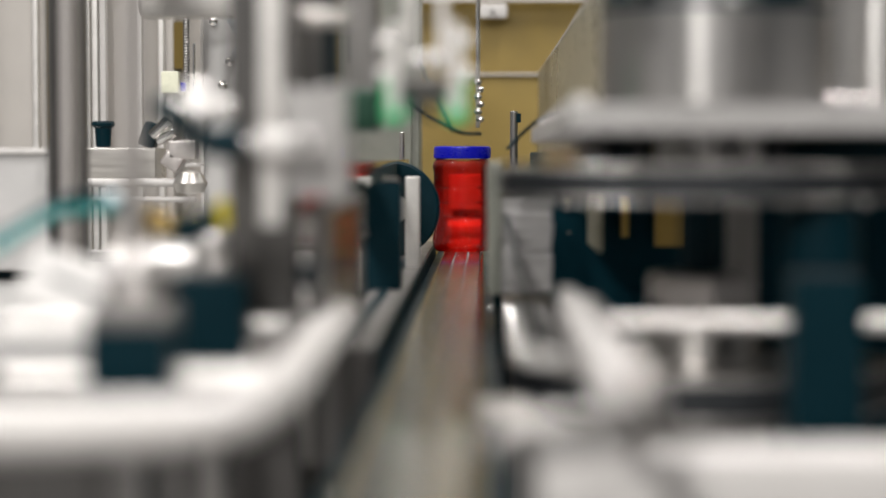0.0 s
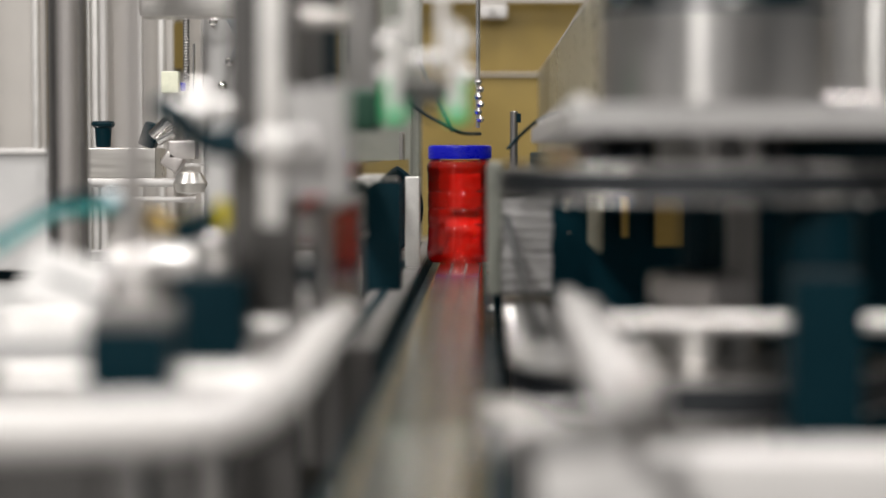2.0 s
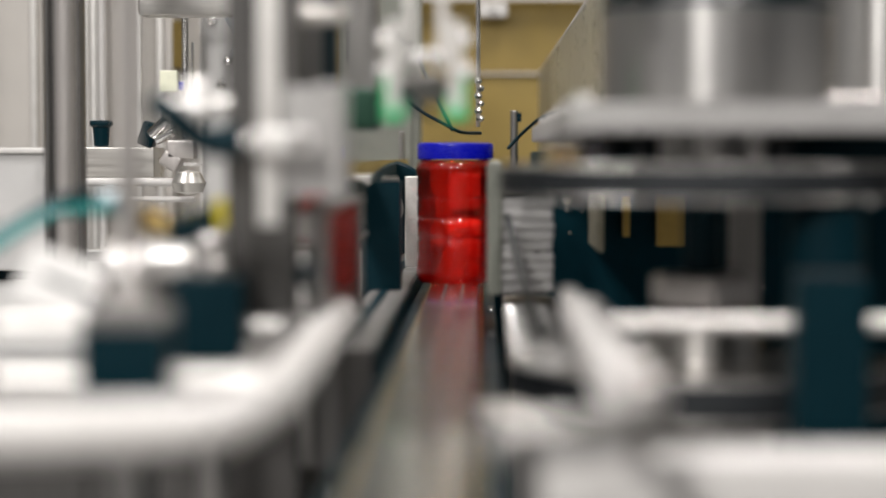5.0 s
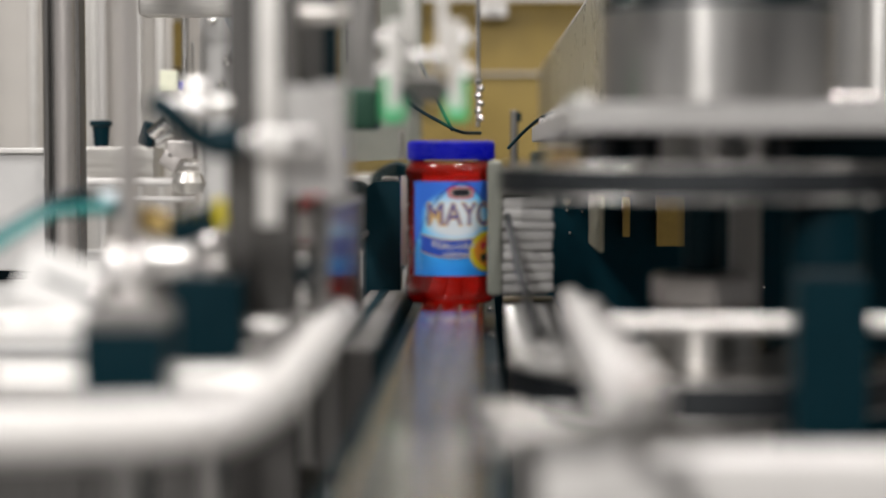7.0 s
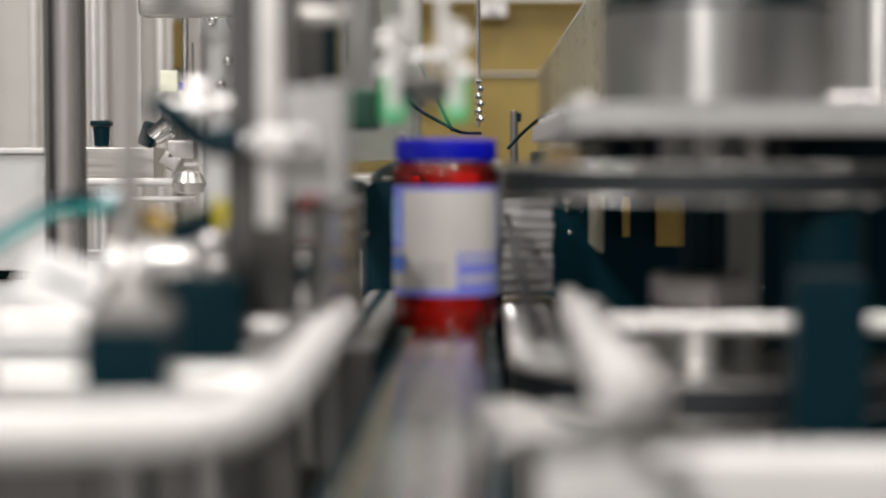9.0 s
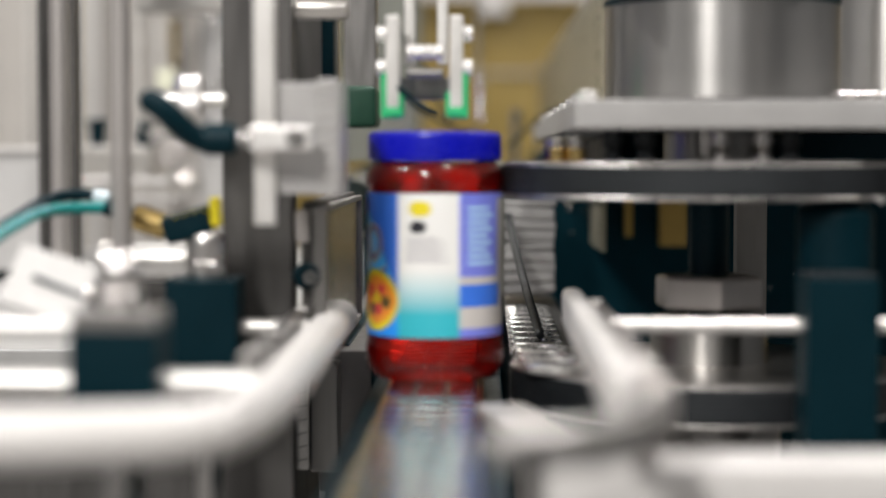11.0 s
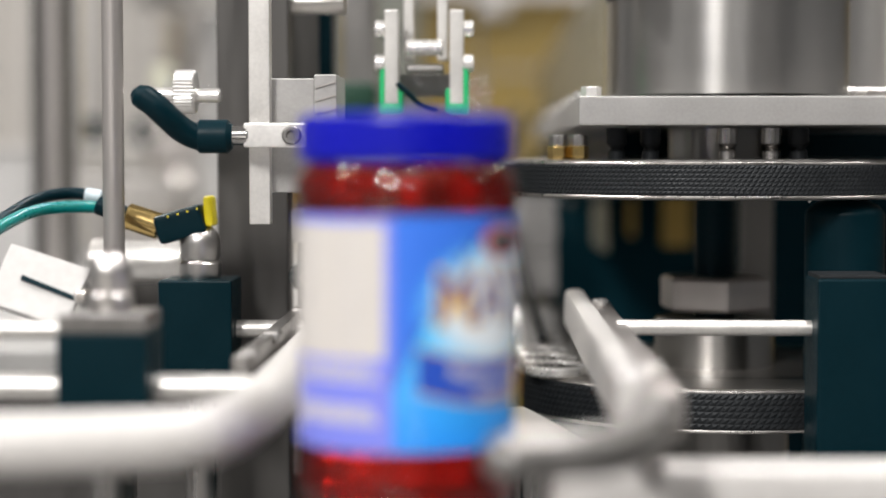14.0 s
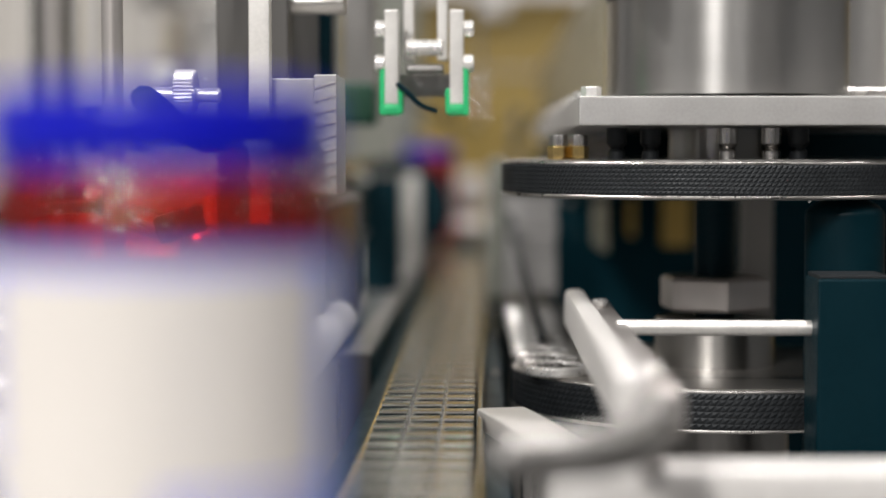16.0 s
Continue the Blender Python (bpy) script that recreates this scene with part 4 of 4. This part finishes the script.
GLOW2 = material("label_glow_middle", (.45, .70, .90), .4, 0, .02, 30)
STRIP = gradient("label_strip_blend", (.03, .42, .50), (.80, .79, .76), .015, .045)
ROYAL = material("label_royal_ink", (.04, .17, .72), .4, 0, .03, 30)


def sheet(d0, d1, label):
    t = thing("label_sheet", (0, 0, 0), label, "label", "wrap label sheets")
    b = B()
    patch(b, d0, d1, 0, .0950, 0)
    patch(b, d0, d1, 0, .0950, -.00012)
    part("paper", b, PAPER, t)
    return t


U = .0001
front_sheet = sheet(-58, 72, "blue printed label sheet with the word MAYO")
part("sky_field", patch(B(), -58, 72, 0, .095, U), SKY, front_sheet, "sky blue print")


def swoosh(d):
    return .0845 - .000013 * (d - 8) ** 2 + .010 * max(0, 1 - abs(d - 8) / 60)


part("top_field", band(B(), -58, 72, lambda d: swoosh(d), lambda d: .095, 2 * U), ROYAL, front_sheet, "royal blue print")
part("swoosh", band(B(), -58, 72, lambda d: swoosh(d) - .0022, lambda d: swoosh(d) + .0004, 3 * U), LABEL_NAVY, front_sheet, "navy line")
for k in range(9):
    f = k / 8
    ink = material("label_glow_ink", (.07 + .68 * f ** 1.2, .52 + .29 * f, .95 - .09 * f), .4, 0, .02, 30)
    part("glow", spot(B(), 2, .0575, 48 - 17 * f, .031 - .0145 * f, (2.2 + k * .2) * U, 2.2), ink, front_sheet, "pale printed glow")
part("word_outline", lettering("MAYO", 9, .0622, .0725, .0248, 5 * U, .030), LABEL_GOLD, front_sheet, "gold outline of the word")
part("word", lettering("MAYO", 9, .0622, .0702, .0222, 7 * U, -.004), LABEL_NAVY, front_sheet, "navy word")
bd = part("badge", spot(B(), 8, .0838, 17, .0062, 6 * U, 3.2), LABEL_RED, front_sheet, "red rounded badge")
part("badge_ring", spot(B(), 8, .0838, 14, .0048, 7 * U, 3.2), PAPER, bd, "white ring")
part("badge_centre", spot(B(), 8, .0838, 11.5, .0038, 8 * U, 5), LABEL_BLACK, bd, "black centre")


def banner(d):
    return .0275 + .0000030 * (d - 0) ** 2


part("banner_edge", band(B(), -46, 60, lambda d: banner(d) - .0098, lambda d: banner(d) + .0092, 5 * U), LABEL_GOLD, front_sheet, "gold banner edge")
part("banner", band(B(), -46, 60, lambda d: banner(d) - .0088, lambda d: banner(d) + .0082, 6 * U), material("label_banner_ink", (.018, .075, .46), .4, 0, .03, 30), front_sheet, "royal blue banner")
part("banner_word", lettering("REAL\u2022VRAIE", 4, .0292, .052, .0062, 7 * U, .01, .0036), PAPER, front_sheet, "white word")
b = B()
for k in range(9):
    patch(b, -14 + k * 4, -11.2 + k * 4, .0205, .0232, 7 * U)
part("small_print", b, PAPER, front_sheet, "unreadable white print")
fd = part("food_plate", spot(B(), 46, .024, 27, .0205, 7 * U), YELLOW, front_sheet, "yellow printed plate")
part("food", spot(B(), 48, .0245, 23, .0165, 8 * U, 1.7), ORANGE, fd, "orange printed food")
for dd, vv, mm in ((40, .030, LABEL_RED), (54, .031, LABEL_RED), (50, .018, LABEL_RED), (40, .018, DARK_GREEN), (60, .023, DARK_GREEN), (48, .026, YELLOW)):
    part("food_piece", spot(B(), dd, vv, 5, .0042, 9 * U, 2.2, 2, 14), mm, fd)
b = B()
for k in range(26):
    spot(b, -47 + 4 * noise.random() - 2, .003 + k * .00135, .3 + .5 * noise.random(), .0005, 7 * U, 2, 1, 8)
part("bubbles", b, GLOW2, front_sheet, "pale printed bubbles")

strip_sheet = sheet(72, 125, "white and teal printed label sheet")
part("strip_field", patch(B(), 72, 125, 0, .095, U), STRIP, strip_sheet)
part("mark", spot(B(), 92, .085, 9, .005, 3 * U, 2.5), YELLOW, strip_sheet, "yellow mark")
part("mark", spot(B(), 90, .073, 7, .004, 3 * U, 2.5), LABEL_BLACK, strip_sheet, "dark mark")
b = B()
for k in range(8):
    patch(b, 80, 116 - (k * 7) % 13, .050 + k * .0022, .0508 + k * .0022, 3 * U)
part("small_print", b, LABEL_GREY, strip_sheet, "unreadable grey print")

back_sheet = sheet(125, 302, "white and lilac printed label sheet with a barcode")
part("lilac_panel", patch(B(), 125, 170, .040, .095, U), LABEL_LILAC, back_sheet, "lilac print")
part("lilac_panel", patch(B(), 125, 173, .020, .035, U), ROYAL, back_sheet, "blue print")
part("foot_band", patch(B(), 125, 302, 0, .006, U), LABEL_LILAC, back_sheet, "lilac foot band")
part("head_band", patch(B(), 170, 302, .0915, .095, U), LABEL_LILAC, back_sheet, "lilac head band")
part("side_band", patch(B(), 298, 302, 0, .0915, 1.2 * U), LABEL_LILAC, back_sheet, "lilac side band")
b = B()
for k in range(9):
    patch(b, 133, 163 - (k * 5) % 11, .048 + k * .0045, .0502 + k * .0045, 2 * U)
part("small_print", b, GLOW2, back_sheet, "unreadable pale print")
part("lower_lilac", patch(B(), 236, 298, .006, .0375, 1.5 * U), LABEL_LILAC, back_sheet, "lilac print")
b = B()
for k in range(3):
    patch(b, 240, 296 - k * 3, .0285 + k * .0026, .0300 + k * .0026, 3 * U)
for k in range(3):
    patch(b, 240, 295 - k * 2, .0115 + k * .0026, .0132 + k * .0026, 3 * U)
part("small_print", b, PAPER, back_sheet, "unreadable white print")
b = B()
dg = 190.0
while dg < 224:
    w = .5 + 1.1 * noise.random()
    patch(b, dg, dg + w, .009, .030, 3 * U)
    dg += w + .6 + .9 * noise.random()
part("barcode", b, LABEL_GREY, back_sheet, "grey barcode bars")
part("panel_line", patch(B(), 272, 272.4, .040, .090, 2 * U), LABEL_GREY, back_sheet)
part("panel_line", patch(B(), 236, 236.4, .040, .090, 2 * U), LABEL_GREY, back_sheet)
b = B()
for k in range(11):
    for d0, d1 in ((239, 268), (274, 294)):
        patch(b, d0, d0 + (d1 - d0) * (.55 + .4 * ((k * 37 + int(d0)) % 10) / 10), .042 + k * .0044, .0428 + k * .0044, 2 * U)
part("table_print", b, material("label_faint_print", (.60, .58, .58), .5, 0, .02, 50), back_sheet, "unreadable grey table")


# ---- chain belt: one link row each 30 mm ----
belt = thing("conveyor_belt", (BELT_X, 0, BELT_Z), "polished steel chain conveyor belt with three pads in each row", "conveyor belt")
PITCH = .030
b = B()
for dx in (-.0195, 0, .0195):
    # pads crowned along the belt
    for k in range(10):
        y0, y1 = -.0100 + k * .0020, -.0080 + k * .0020
        h0, h1 = (.0011 * (max(0, abs(q) - .004) / .006) ** 2 for q in (y0, y1))
        ps = [b.verts.new((BELT_X + dx + sx * .0084, y, BELT_Z - h)) for sx, y, h in ((-1, y0, h0), (1, y0, h0), (1, y1, h1), (-1, y1, h1), (-1, y0 * .35, .008), (1, y0 * .35, .008), (1, y1 * .35, .008), (-1, y1 * .35, .008))]
        for f in ((0, 1, 2, 3), (0, 4, 5, 1), (2, 6, 7, 3), (1, 5, 6, 2), (3, 7, 4, 0)):
            if not (f == (0, 4, 5, 1) and k > 0 or f == (2, 6, 7, 3) and k < 9):
                b.faces.new([ps[q] for q in f])
bmesh.ops.remove_doubles(b, verts=b.verts, dist=1e-5)
for dx in (-.0098, .0098):
    box(b, (BELT_X + dx, 0, BELT_Z - .0105), (.005, .0296, .004))
link_mesh = mesh_of("link", b, LINK, (BELT_X, 0, BELT_Z))
for i in range(178):
    o = new("link", link_mesh)
    o.parent = belt
    o.location = (0, -1.45 + i * PITCH, 0)

# ---- what moves ----
JAR_Y = ((0, 2.79), (1.5, 2.56), (3.5, 2.306), (7, 1.803), (9, 1.535), (12, 1.03), (12.5, .966), (14.5, .690), (15.0, .620), (15.3, .563), (15.6, .505), (16, .470))
JAR_X = ((0, -.034), (14.8, -.033), (15.3, -.036), (15.6, -.047), (16, -.0845))
SPIN = ((0, 2106), (7.02, 0), (8.5, -435), (9.2, -641), (11.3, -1273), (11.5, -1333), (11.6, -1364), (11.7, -1385), (12, -1389), (12.5, -1389), (15.3, -1384), (15.6, -1382), (16, -1307))


def curve(rows, t):
    for (a, u), (c, v) in zip(rows, rows[1:]):
        if t <= c:
            return u + (v - u) * (t - a) / (c - a)
    return rows[-1][1]


def motions():
    walk(focus_mark, [(t, pose(*(stand(0).translation + d * AXIS))) for t, d in FOCUS])
    times = [k / 10 for k in range(161)]
    walk(main_jar, [(t, pose(curve(JAR_X, t), curve(JAR_Y, t), BELT_Z + .0005, 0, 0, curve(SPIN, t))) for t in times])
    # each sheet leaves the labeller, comes up behind the jar and then turns with it
    for sheet_ob, t0, mid in ((front_sheet, 6.25, 7), (strip_sheet, 6.5, 98), (back_sheet, 7.1, 213)):
        turn, x0, y0 = curve(SPIN, t0), curve(JAR_X, t0), curve(JAR_Y, t0)
        way = radians(turn + mid)
        rows = [(0, pose(.20, 2.35, .905, 0, 0, turn)), (t0 - .5, pose(.20, 2.35, .905, 0, 0, turn)), (t0 - .3, pose(x0, y0 + .22, .905, 0, 0, turn)),
                (t0 - .1, pose(x0 + .05 * math.sin(way), y0 + .012 - .05 * math.cos(way), .905, 0, 0, turn))]
        rows += [(t, pose(curve(JAR_X, t), curve(JAR_Y, t), BELT_Z + .0005, 0, 0, curve(SPIN, t))) for t in [t0] + [q for q in times if q > t0 + .01]]
        walk(sheet_ob, rows)
    walk(spacer, [(t, pose(x, 2.57, .98)) for t, x in ((0, -.134), (.95, -.134), (1.2, -.158), (2.2, -.158), (2.7, -.140), (9.2, -.140), (11.3, -.117), (16, -.117))])
    walk(next_jar, [(0, pose(-.292, 3.12, BELT_Z)), (9.2, pose(-.292, 3.12, BELT_Z)), (11.3, pose(-.097, 3.12, BELT_Z)), (16, pose(-.095, 3.12, BELT_Z))])
    walk(belt, [(0, pose(BELT_X, 1.0, BELT_Z)), (16, pose(BELT_X, 1.0 - 2.24, BELT_Z))])


motions()
